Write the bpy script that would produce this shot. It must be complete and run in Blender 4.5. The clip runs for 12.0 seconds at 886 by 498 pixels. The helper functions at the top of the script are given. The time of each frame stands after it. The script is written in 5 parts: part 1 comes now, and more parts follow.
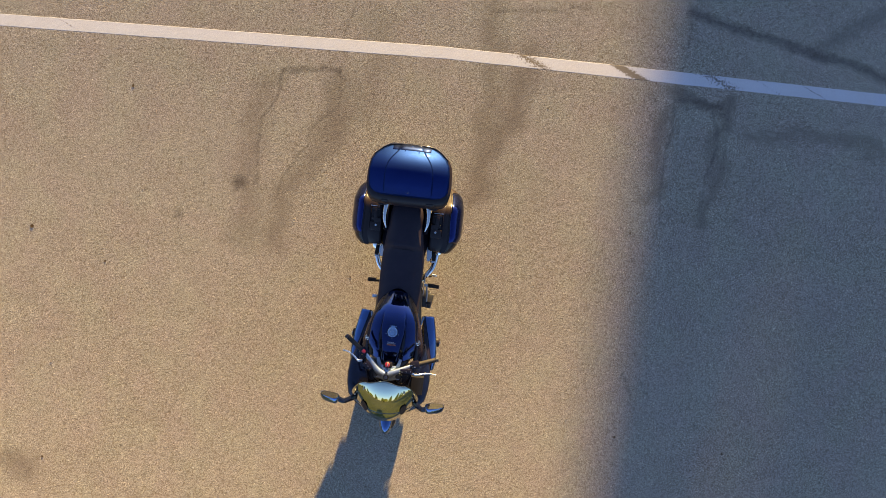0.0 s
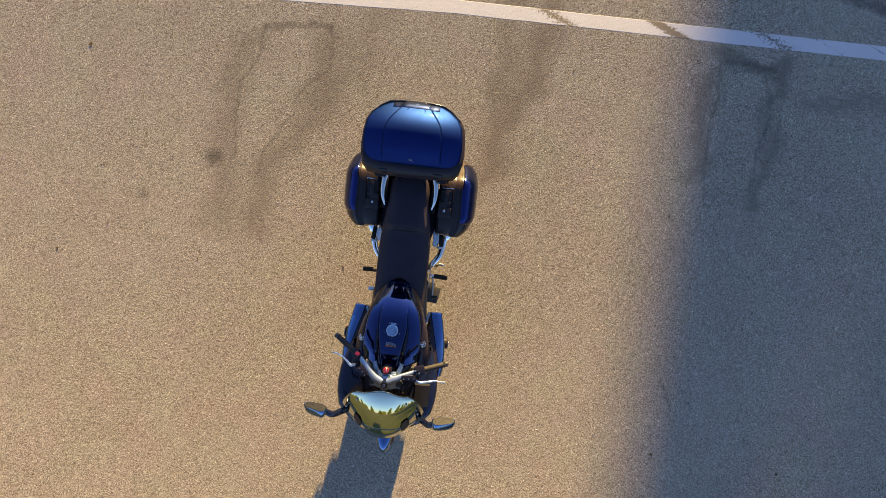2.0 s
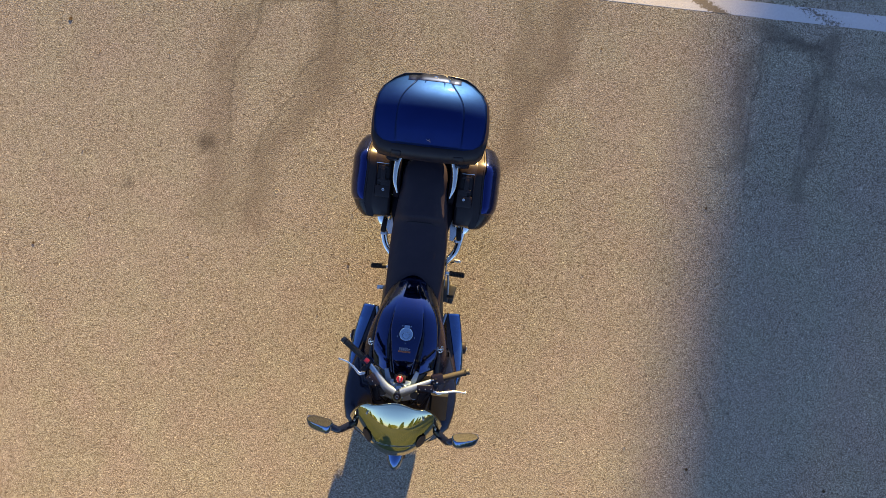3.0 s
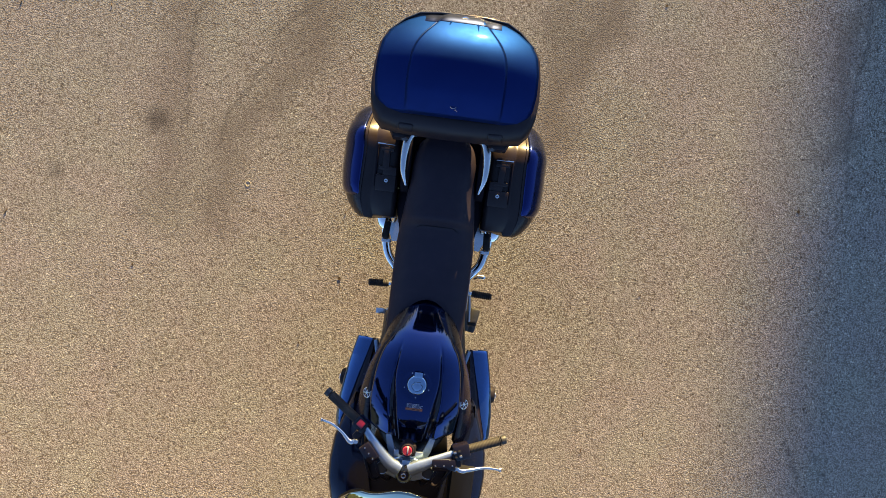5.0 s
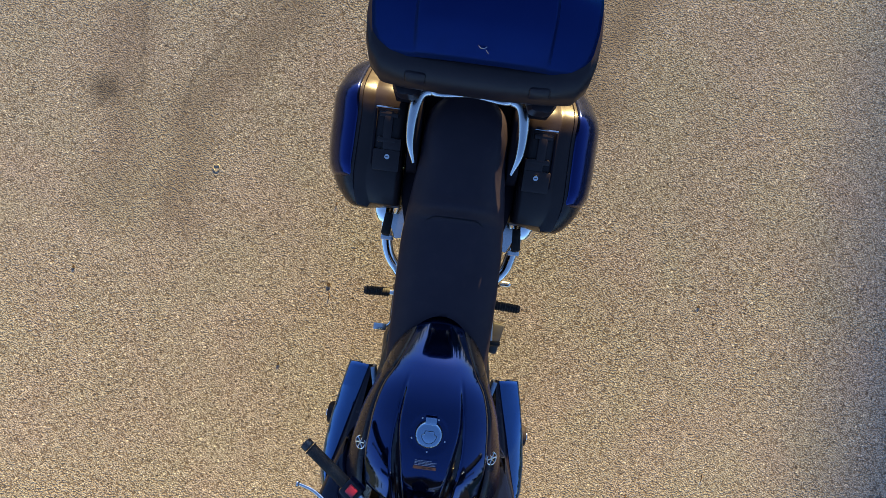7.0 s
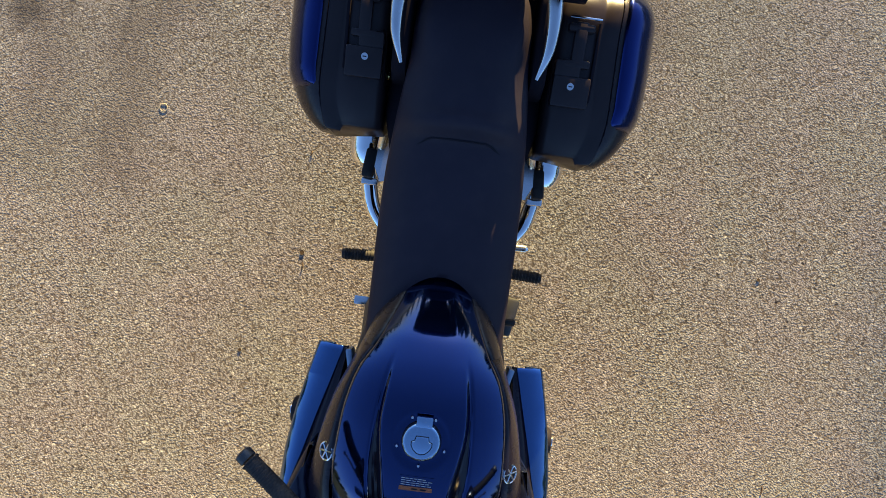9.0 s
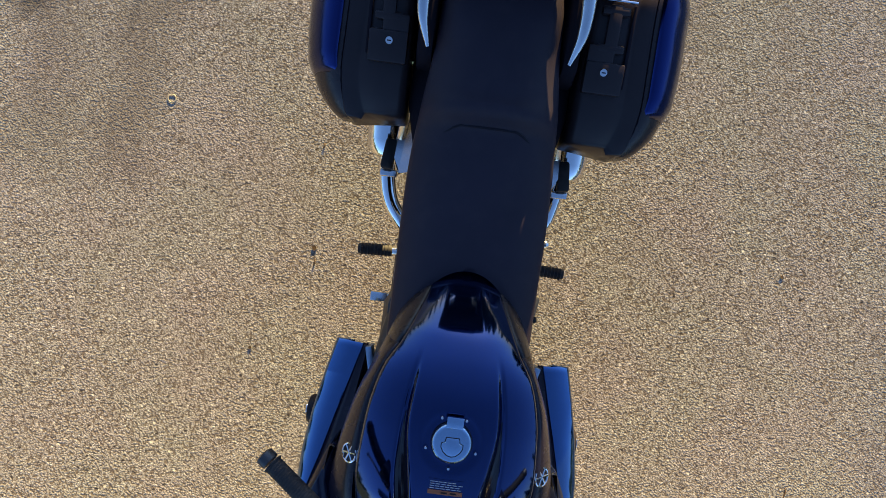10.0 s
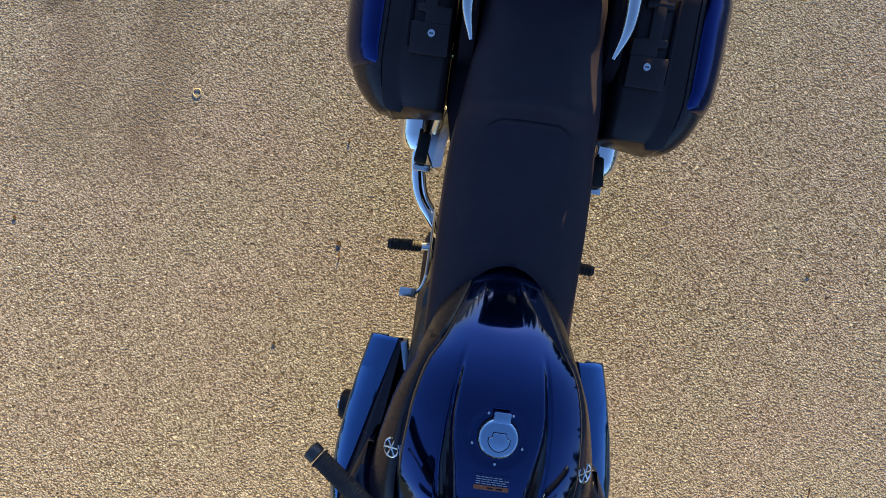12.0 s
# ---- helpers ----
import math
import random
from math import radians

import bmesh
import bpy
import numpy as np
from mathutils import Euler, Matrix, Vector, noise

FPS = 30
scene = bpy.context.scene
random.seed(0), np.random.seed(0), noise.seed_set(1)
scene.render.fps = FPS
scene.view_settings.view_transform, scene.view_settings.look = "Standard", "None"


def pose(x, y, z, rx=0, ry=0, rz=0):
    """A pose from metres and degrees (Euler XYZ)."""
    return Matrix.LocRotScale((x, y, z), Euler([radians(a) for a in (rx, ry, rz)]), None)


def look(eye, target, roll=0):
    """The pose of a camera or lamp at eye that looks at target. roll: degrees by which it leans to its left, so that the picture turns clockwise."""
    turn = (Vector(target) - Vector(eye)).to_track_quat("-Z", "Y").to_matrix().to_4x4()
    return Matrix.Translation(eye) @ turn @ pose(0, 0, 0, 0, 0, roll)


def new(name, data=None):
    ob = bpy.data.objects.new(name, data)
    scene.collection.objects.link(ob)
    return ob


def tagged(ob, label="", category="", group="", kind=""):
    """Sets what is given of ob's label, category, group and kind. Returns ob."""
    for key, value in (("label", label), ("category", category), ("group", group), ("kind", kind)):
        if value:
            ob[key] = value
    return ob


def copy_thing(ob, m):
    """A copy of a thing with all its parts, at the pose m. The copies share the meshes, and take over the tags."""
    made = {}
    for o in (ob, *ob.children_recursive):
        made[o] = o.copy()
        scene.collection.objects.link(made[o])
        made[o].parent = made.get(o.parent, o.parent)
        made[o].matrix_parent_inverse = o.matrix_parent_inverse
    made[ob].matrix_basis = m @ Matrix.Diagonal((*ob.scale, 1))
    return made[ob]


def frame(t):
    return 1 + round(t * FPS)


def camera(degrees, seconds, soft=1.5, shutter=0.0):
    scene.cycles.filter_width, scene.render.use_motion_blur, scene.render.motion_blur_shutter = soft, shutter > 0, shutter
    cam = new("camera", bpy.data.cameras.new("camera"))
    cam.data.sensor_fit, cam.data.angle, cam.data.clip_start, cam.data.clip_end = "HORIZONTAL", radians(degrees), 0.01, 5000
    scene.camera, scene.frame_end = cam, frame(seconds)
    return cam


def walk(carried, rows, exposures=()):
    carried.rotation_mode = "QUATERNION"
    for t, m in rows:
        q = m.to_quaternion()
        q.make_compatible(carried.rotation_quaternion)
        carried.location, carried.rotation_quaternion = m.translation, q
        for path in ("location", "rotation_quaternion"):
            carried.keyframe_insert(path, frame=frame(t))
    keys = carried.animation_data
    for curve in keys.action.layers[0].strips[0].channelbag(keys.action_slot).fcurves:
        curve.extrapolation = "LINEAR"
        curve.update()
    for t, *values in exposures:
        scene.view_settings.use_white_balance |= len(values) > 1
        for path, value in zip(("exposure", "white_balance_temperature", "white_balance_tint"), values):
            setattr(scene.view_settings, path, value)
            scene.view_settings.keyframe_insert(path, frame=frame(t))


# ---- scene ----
cam = camera(77.3, 12.0, 0.8)
PATH = [
    (0, 0.317, 0.69, 5.247, -0.12, -0.0, 6.48),
    (0.5, 0.321, 0.614, 4.998, 0.0, 0.0, 6.57),
    (1, 0.314, 0.576, 4.911, -0.08, 0.0, 6.58),
    (1.5, 0.292, 0.554, 4.854, 0.01, 0.0, 6.58),
    (2, 0.265, 0.545, 4.503, 0.13, -0.02, 6.56),
    (2.5, 0.213, 0.521, 4.313, 0.09, -0.17, 6.54),
    (3, 0.145, 0.486, 4.099, 0.25, -0.21, 6.57),
    (3.2, 0.118, 0.484, 3.94, 0.33, -0.3, 6.61),
    (4.8, 0.04, 0.538, 3.341, 0.3, -0.47, 7.15),
    (5, 0.022, 0.538, 3.189, 0.28, -0.48, 7.18),
    (5.5, -0.013, 0.534, 2.971, 0.2, -0.53, 7.15),
    (6, -0.038, 0.529, 2.862, 0.27, -0.54, 7.22),
    (6.5, -0.045, 0.533, 2.648, 0.39, -0.53, 7.26),
    (7, -0.038, 0.529, 2.591, 0.35, -0.54, 7.34),
    (7.2, -0.031, 0.532, 2.568, 0.24, -0.47, 7.35),
    (8.8, -0.007, 0.403, 2.116, 0.22, -0.37, 7.31),
    (9, -0.01, 0.388, 2.1, 0.16, -0.4, 7.38),
    (9.5, -0.021, 0.366, 2.068, 0.18, -0.44, 7.46),
    (10, -0.071, 0.365, 2.045, 0.12, -0.54, 7.52),
    (10.5, -0.151, 0.362, 2.031, 0.04, -0.53, 7.53),
    (11, -0.194, 0.36, 2.024, 0.08, -0.59, 7.58),
    (11.5, -0.192, 0.355, 2.034, 0.0, -0.55, 7.7),
    (12, -0.159, 0.344, 2.037, -0.03, -0.48, 7.81),
]
walk(cam, [(t, pose(x, y, z, rx, ry, rz)) for t, x, y, z, rx, ry, rz in PATH],
     exposures=[(0.0, 2.76, 7110, 30), (3.0, 2.76, 7040, 30), (5.0, 2.73, 6670, 27), (6.5, 2.71, 6360, 25), (12.0, 2.71, 6260, 25)])

# ---- world, sun, exposure ----
SUN_EL, SUN_AZ = radians(7.7), radians(6.6)      # the sun stands low behind the motorcycle, a little to +x
world = bpy.data.worlds.new("world")
scene.world = world
world.use_nodes = True
wn, wl = world.node_tree.nodes, world.node_tree.links
sky = wn.new("ShaderNodeTexSky")
sky.sky_type = "NISHITA"
sky.sun_disc = False
sky.sun_elevation, sky.sun_rotation = SUN_EL, SUN_AZ
sky.air_density, sky.dust_density, sky.ozone_density = 1.0, 0.4, 3.4
wl.new(sky.outputs[0], wn["Background"].inputs[0])
wn["Background"].inputs[1].default_value = 0.073
sun_data = bpy.data.lights.new("sun", "SUN")
sun_data.energy, sun_data.angle, sun_data.color = 5.0, radians(0.53), (1.0, 0.79, 0.292)
sun = new("sun", sun_data)
SUN_DIR = Vector((math.sin(SUN_AZ) * math.cos(SUN_EL), math.cos(SUN_AZ) * math.cos(SUN_EL), math.sin(SUN_EL)))
sun.matrix_world = look(SUN_DIR * 80, (0, 0, 0))


# ---- materials ----
class Mat:
    """A small builder for node materials in object space (metres)."""

    def __init__(self, name, color=(0.5, 0.5, 0.5), rough=0.5, metal=0.0, coat=0.0, coat_rough=0.05, spec=0.5):
        self.m = bpy.data.materials.new(name)
        self.m.use_nodes = True
        self.t = self.m.node_tree
        self.b = self.t.nodes["Principled BSDF"]
        self.set("Base Color", (*color, 1))
        self.set("Roughness", rough)
        self.set("Metallic", metal)
        self.set("Coat Weight", coat)
        self.set("Coat Roughness", coat_rough)
        self.set("Specular IOR Level", spec)
        self.co = self.node("ShaderNodeTexCoord").outputs["Object"]

    def node(self, kind, **inputs):
        n = self.t.nodes.new(kind)
        for k, v in inputs.items():
            self.plug(n.inputs[k.replace("_", " ")], v)
        return n

    def plug(self, socket, v):
        if isinstance(v, bpy.types.NodeSocket):
            self.t.links.new(v, socket)
        else:
            socket.default_value = v

    def set(self, name, v):
        self.plug(self.b.inputs[name], v)

    def noise(self, scale, detail=3.0, rough=0.55, co=None):
        return self.node("ShaderNodeTexNoise", Vector=co or self.co, Scale=scale, Detail=detail, Roughness=rough).outputs["Fac"]

    def math(self, op, a, b=0.0, c=0.0, clamp=False):
        n = self.t.nodes.new("ShaderNodeMath")
        n.operation, n.use_clamp = op, clamp
        for s, v in zip(n.inputs, (a, b, c)):
            self.plug(s, v)
        return n.outputs[0]

    def ramp(self, fac, *stops):
        n = self.t.nodes.new("ShaderNodeValToRGB")
        self.plug(n.inputs[0], fac)
        e = n.color_ramp.elements
        while len(e) < len(stops):
            e.new(0.5)
        for el, (p, c) in zip(e, stops):
            el.position = p
            el.color = (*c, 1) if isinstance(c, tuple) else (c, c, c, 1)
        return n.outputs[0]

    def mix(self, fac, a, b, blend="MIX"):
        n = self.t.nodes.new("ShaderNodeMix")
        n.data_type, n.blend_type = "RGBA", blend
        self.plug(n.inputs[0], fac)
        for s, v in ((n.inputs[6], a), (n.inputs[7], b)):
            self.plug(s, (*v, 1) if isinstance(v, tuple) and len(v) == 3 else v)
        return n.outputs[2]

    def bump(self, height, strength=0.3, distance=0.002, normal=None):
        n = self.node("ShaderNodeBump", Height=height, Strength=strength, Distance=distance)
        if normal:
            self.plug(n.inputs["Normal"], normal)
        self.set("Normal", n.outputs[0])
        return n.outputs[0]


def worn(name, color, rough, metal=0.0, coat=0.0, grain=400.0, relief=0.1, vary=0.25, dust=0.0, coat_rough=0.05, spec=0.5):
    """A plain material with dust, faint mottling and fine relief."""
    k = Mat(name, color, rough, metal, coat, coat_rough, spec)
    big = k.noise(7.0, 4)
    fine = k.noise(grain, 2)
    dark = tuple(c * (1 - vary) for c in color)
    light = tuple(min(1, c * (1 + vary)) for c in color)
    col = k.mix(big, dark, light)
    if dust:
        col = k.mix(k.math("MULTIPLY", k.ramp(k.noise(23.0, 6), (0.5, 0.0), (0.75, 1.0)), dust), col, (0.30, 0.25, 0.19))
    k.set("Base Color", col)
    k.set("Roughness", k.math("MULTIPLY_ADD", k.noise(31.0, 5), min(0.16, rough * 0.8), rough - min(0.08, rough * 0.4), clamp=True))
    if relief:
        k.bump(fine, relief, 0.0006)
    return k.m


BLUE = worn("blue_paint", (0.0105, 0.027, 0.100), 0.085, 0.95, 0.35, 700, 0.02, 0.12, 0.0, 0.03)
SILL_BLUE = worn("sill_paint", (0.0035, 0.0085, 0.036), 0.38, 1.0, 0.03, 700, 0.03, 0.12, 0.0, 0.10)
COVER_BLUE = worn("cover_blue_paint", (0.0085, 0.019, 0.100), 0.20, 0.95, 0.15, 700, 0.02, 0.12, 0.0, 0.12)
# the tank's blue made paler: bright sky reflection put into the colour
SKYLIT_BLUE = worn("skylit_blue_paint", (0.042, 0.112, 0.27), 0.09, 0.95, 0.6, 700, 0.02, 0.12, 0.01, 0.02)
BLUE_CASE = worn("blue_case_paint", (0.0065, 0.0185, 0.088), 0.50, 1.0, 0.02, 700, 0.03, 0.12, 0.0, 0.10)
BLUE_CASE.node_tree.nodes["Principled BSDF"].inputs["Specular Tint"].default_value = (0.30, 0.50, 1.0, 1.0)
BLACK = worn("black_plastic", (0.0135, 0.0112, 0.0145), 0.42, 0, 0, 900, 0.15, 0.3, 0.0, spec=0.13)
BLACK_GLOSS = worn("gloss_black_plastic", (0.010, 0.0095, 0.0095), 0.24, 0, 0.2, 900, 0.08, 0.25, 0.03, spec=0.4)
CASE_BLACK = worn("case_plastic", (0.0225, 0.0158, 0.0165), 0.31, 0, 0, 900, 0.12, 0.25, 0.01, spec=0.20)
BASE_BLACK = worn("case_base_plastic", (0.0165, 0.0120, 0.0150), 0.36, 0, 0, 900, 0.12, 0.3, 0.01, spec=0.20)
RIM_GLOSS = worn("rim_gloss_plastic", (0.03, 0.03, 0.034), 0.16, 0, 0.5, 900, 0.04, 0.2, 0.01, spec=0.5)
CASE_RIM = worn("case_rim_plastic", (0.020, 0.0142, 0.0150), 0.28, 0, 0, 900, 0.08, 0.25, 0.02, spec=0.27)
VINYL = worn("seat_vinyl", (0.0215, 0.0160, 0.0235), 0.5, 0, 0, 1100, 0.5, 0.25, 0.015, spec=0.16)
NAVY = worn("navy_fairing_paint", (0.004, 0.006, 0.020), 0.2, 0.3, 0.10, 700, 0.02, 0.12, 0.0, 0.03)
MATT_BLACK = worn("matt_black", (0.0145, 0.0120, 0.0155), 0.9, 0, 0, 900, 0.3, 0.3, 0.0, spec=0.0)
PANEL_GLOSS = worn("gloss_dark_panel", (0.006, 0.005, 0.009), 0.13, 0, 0.0, 800, 0.03, 0.2, 0.0, spec=0.4)
PURPLE = worn("purple_black_paint", (0.0110, 0.0085, 0.0155), 0.26, 0.0, 0.0, 700, 0.02, 0.15, 0.0, 0.04, spec=0.22)
PAD_BLACK = worn("pad_plastic", (0.0072, 0.0074, 0.0098), 0.55, 0, 0, 900, 0.05, 0.25, 0.0, spec=0.14)
RUBBER = worn("rubber", (0.014, 0.012, 0.012), 0.7, 0, 0, 600, 0.3, 0.3, 0.08, spec=0.3)
SILVER = worn("silver_metal", (0.62, 0.62, 0.62), 0.24, 1.0, 0, 500, 0.05, 0.12)
CHROME = worn("chrome", (0.72, 0.72, 0.72), 0.10, 1.0, 0, 300, 0.03, 0.08)
STEEL = worn("brushed_steel", (0.42, 0.42, 0.43), 0.34, 1.0, 0, 500, 0.1, 0.2, 0.08)
DARK_METAL = worn("dark_metal", (0.05, 0.05, 0.05), 0.45, 0.6, 0, 500, 0.2, 0.3, 0.15)
RED = worn("red_plastic", (0.22, 0.009, 0.024), 0.4, 0, 0.2, 500, 0.05, 0.15)
RED_LENS = worn("red_reflector", (0.40, 0.03, 0.015), 0.2, 0, 0.5, 200, 0.1, 0.15)
ORANGE = worn("orange_label", (0.30, 0.085, 0.03), 0.45, 0, 0, 600, 0.05, 0.1)
WHITE = worn("white_print", (0.34, 0.34, 0.34), 0.5, 0, 0, 600, 0.05, 0.1)
GOLD_SCREEN = worn("mirror_screen", (0.34, 0.355, 0.29), 0.035, 1.0, 0, 200, 0.0, 0.03)
MIRROR = worn("mirror_glass", (0.21, 0.21, 0.21), 0.02, 1.0, 0, 200, 0.0, 0.02)
ALLOY = worn("satin_alloy", (0.27, 0.34, 0.43), 0.36, 0.85, 0, 500, 0.1, 0.12)
CAP_METAL = worn("cap_alloy", (0.30, 0.42, 0.56), 0.24, 1.0, 0, 400, 0.08, 0.12)
BRASS_METAL = worn("brass_metal", (0.6, 0.45, 0.16), 0.25, 1.0, 0, 300, 0.05, 0.1)
BRASS = worn("brass", (0.38, 0.31, 0.19), 0.4, 0.2, 0, 300, 0.05, 0.1)


# ---- mesh helpers ----
def finish(bm, sharp=38):
    bmesh.ops.remove_doubles(bm, verts=bm.verts, dist=1e-5)
    bmesh.ops.recalc_face_normals(bm, faces=bm.faces)
    for f in bm.faces:
        f.smooth = True
    for e in bm.edges:
        if len(e.link_faces) == 2 and e.calc_face_angle(0) > radians(sharp):
            e.smooth = False


def part(name, bm, material, parent=None, label="", sharp=38):
    """Links a bmesh as one mesh object under a thing or part."""
    if sharp:
        finish(bm, sharp)
    me = bpy.data.meshes.new(name)
    bm.to_mesh(me)
    bm.free()
    me.materials.append(material)
    ob = new(name, me)
    if parent:
        ob.parent = parent
    if label:
        tagged(ob, label)
    return ob


def box(c, size, bevel=0.004, m=None, bm=None, segments=2):
    bm = bm or bmesh.new()
    mm = Matrix.Translation(c) @ (m or Matrix()) @ Matrix.Diagonal((*size, 1))
    made = bmesh.ops.create_cube(bm, size=1.0, matrix=mm)
    if bevel:
        edges = list({e for v in made["verts"] for e in v.link_edges})
        bmesh.ops.bevel(bm, geom=edges, offset=bevel, segments=segments, profile=0.5, affect="EDGES")
    return bm


def loft(rings, cap=(True, True), closed=True, bm=None):
    """A skin through rings of equal length."""
    bm = bm or bmesh.new()
    vs = [[bm.verts.new(p) for p in r] for r in rings]
    n = len(vs[0])
    for a, b in zip(vs, vs[1:]):
        for i in range(n if closed else n - 1):
            j = (i + 1) % n
            bm.faces.new((a[i], a[j], b[j], b[i]))
    if closed and cap[0]:
        bm.faces.new(vs[0])
    if closed and cap[1]:
        bm.faces.new(vs[-1])
    return bm


def smooth_path(pts, steps=5):
    """Catmull-Rom through points."""
    p = [Vector(q) for q in pts]
    if len(p) < 3:
        return p
    p = [2 * p[0] - p[1], *p, 2 * p[-1] - p[-2]]
    out = []
    for a, b, c, d in zip(p, p[1:], p[2:], p[3:]):
        for k in range(steps):
            t = k / steps
            out.append(0.5 * (2 * b + (c - a) * t + (2 * a - 5 * b + 4 * c - d) * t * t + (3 * b - a - 3 * c + d) * t ** 3))
    return [*out, p[-2]]


def tube(pts, radii, n=12, flat=1.0, up=(0, 0, 1), smooth=5, bm=None):
    """A round (or flattened) rod along a path; radii: one or one for each end or point."""
    path = smooth_path(pts, smooth) if smooth else [Vector(p) for p in pts]
    radii = list(radii) if isinstance(radii, (list, tuple)) else [radii, radii]
    rings = []
    for i, p in enumerate(path):
        d = (path[min(i + 1, len(path) - 1)] - path[max(i - 1, 0)]).normalized()
        side = d.cross(Vector(up))
        side = side.normalized() if side.length > 1e-3 else d.orthogonal().normalized()
        top = side.cross(d)
        f = i / max(1, len(path) - 1) * (len(radii) - 1)
        k = min(int(f), len(radii) - 2)
        r = radii[k] + (radii[k + 1] - radii[k]) * (f - k)
        rings.append([p + side * r * math.cos(a) + top * r * flat * math.sin(a) for a in (2 * math.pi * j / n for j in range(n))])
    return loft(rings, bm=bm)


def lathe(p0, p1, profile, n=24, bm=None):
    """A turned shape: profile of (share of the way from p0 to p1, radius)."""
    p0, p1 = Vector(p0), Vector(p1)
    d = (p1 - p0).normalized()
    a, b = d.orthogonal().normalized(), None
    b = d.cross(a)
    rings = [[p0 + (p1 - p0) * s + (a * math.cos(2 * math.pi * j / n) + b * math.sin(2 * math.pi * j / n)) * r for j in range(n)] for s, r in profile]
    return loft(rings, bm=bm)


def torus(c, normal, R, r, n=32, k=12, squash=1.0, bm=None):
    d = Vector(normal).normalized()
    a = d.orthogonal().normalized()
    b = d.cross(a)
    bm = bm or bmesh.new()
    rings = []
    for i in range(n + 1):
        t = 2 * math.pi * i / n
        o = a * math.cos(t) + b * math.sin(t)
        rings.append([Vector(c) + o * (R + r * math.cos(s)) + d * r * squash * math.sin(s) for s in (2 * math.pi * j / k for j in range(k))])
    return loft(rings, cap=(False, False), bm=bm)


def lerp(table, x):
    """Piecewise smooth reading of a table of (x, value)."""
    if x <= table[0][0]:
        return table[0][1]
    for (a, u), (b, v) in zip(table, table[1:]):
        if x <= b:
            i = table.index((b, v))
            p, q = table[max(0, i - 2)], table[min(len(table) - 1, i + 1)]
            s0 = (v - p[1]) / (b - p[0]) * (b - a)
            s1 = (q[1] - u) / (q[0] - a) * (b - a)
            t = (x - a) / (b - a)
            return u * (2 * t ** 3 - 3 * t * t + 1) + s0 * (t ** 3 - 2 * t * t + t) + v * (3 * t * t - 2 * t ** 3) + s1 * (t ** 3 - t * t)
    return table[-1][1]


def step(a, b, x):
    t = min(1, max(0, (x - a) / (b - a)))
    return t * t * (3 - 2 * t)


def solid(ob, thickness, offset=-1.0):
    mod = ob.modifiers.new("thickness", "SOLIDIFY")
    mod.thickness, mod.offset = thickness, offset
    return ob


def empty(name, label, category, at=(0, 0, 0), group=""):
    ob = new(name)
    ob.location = at
    ob.empty_display_size = 0.1
    return tagged(ob, label, category, group)


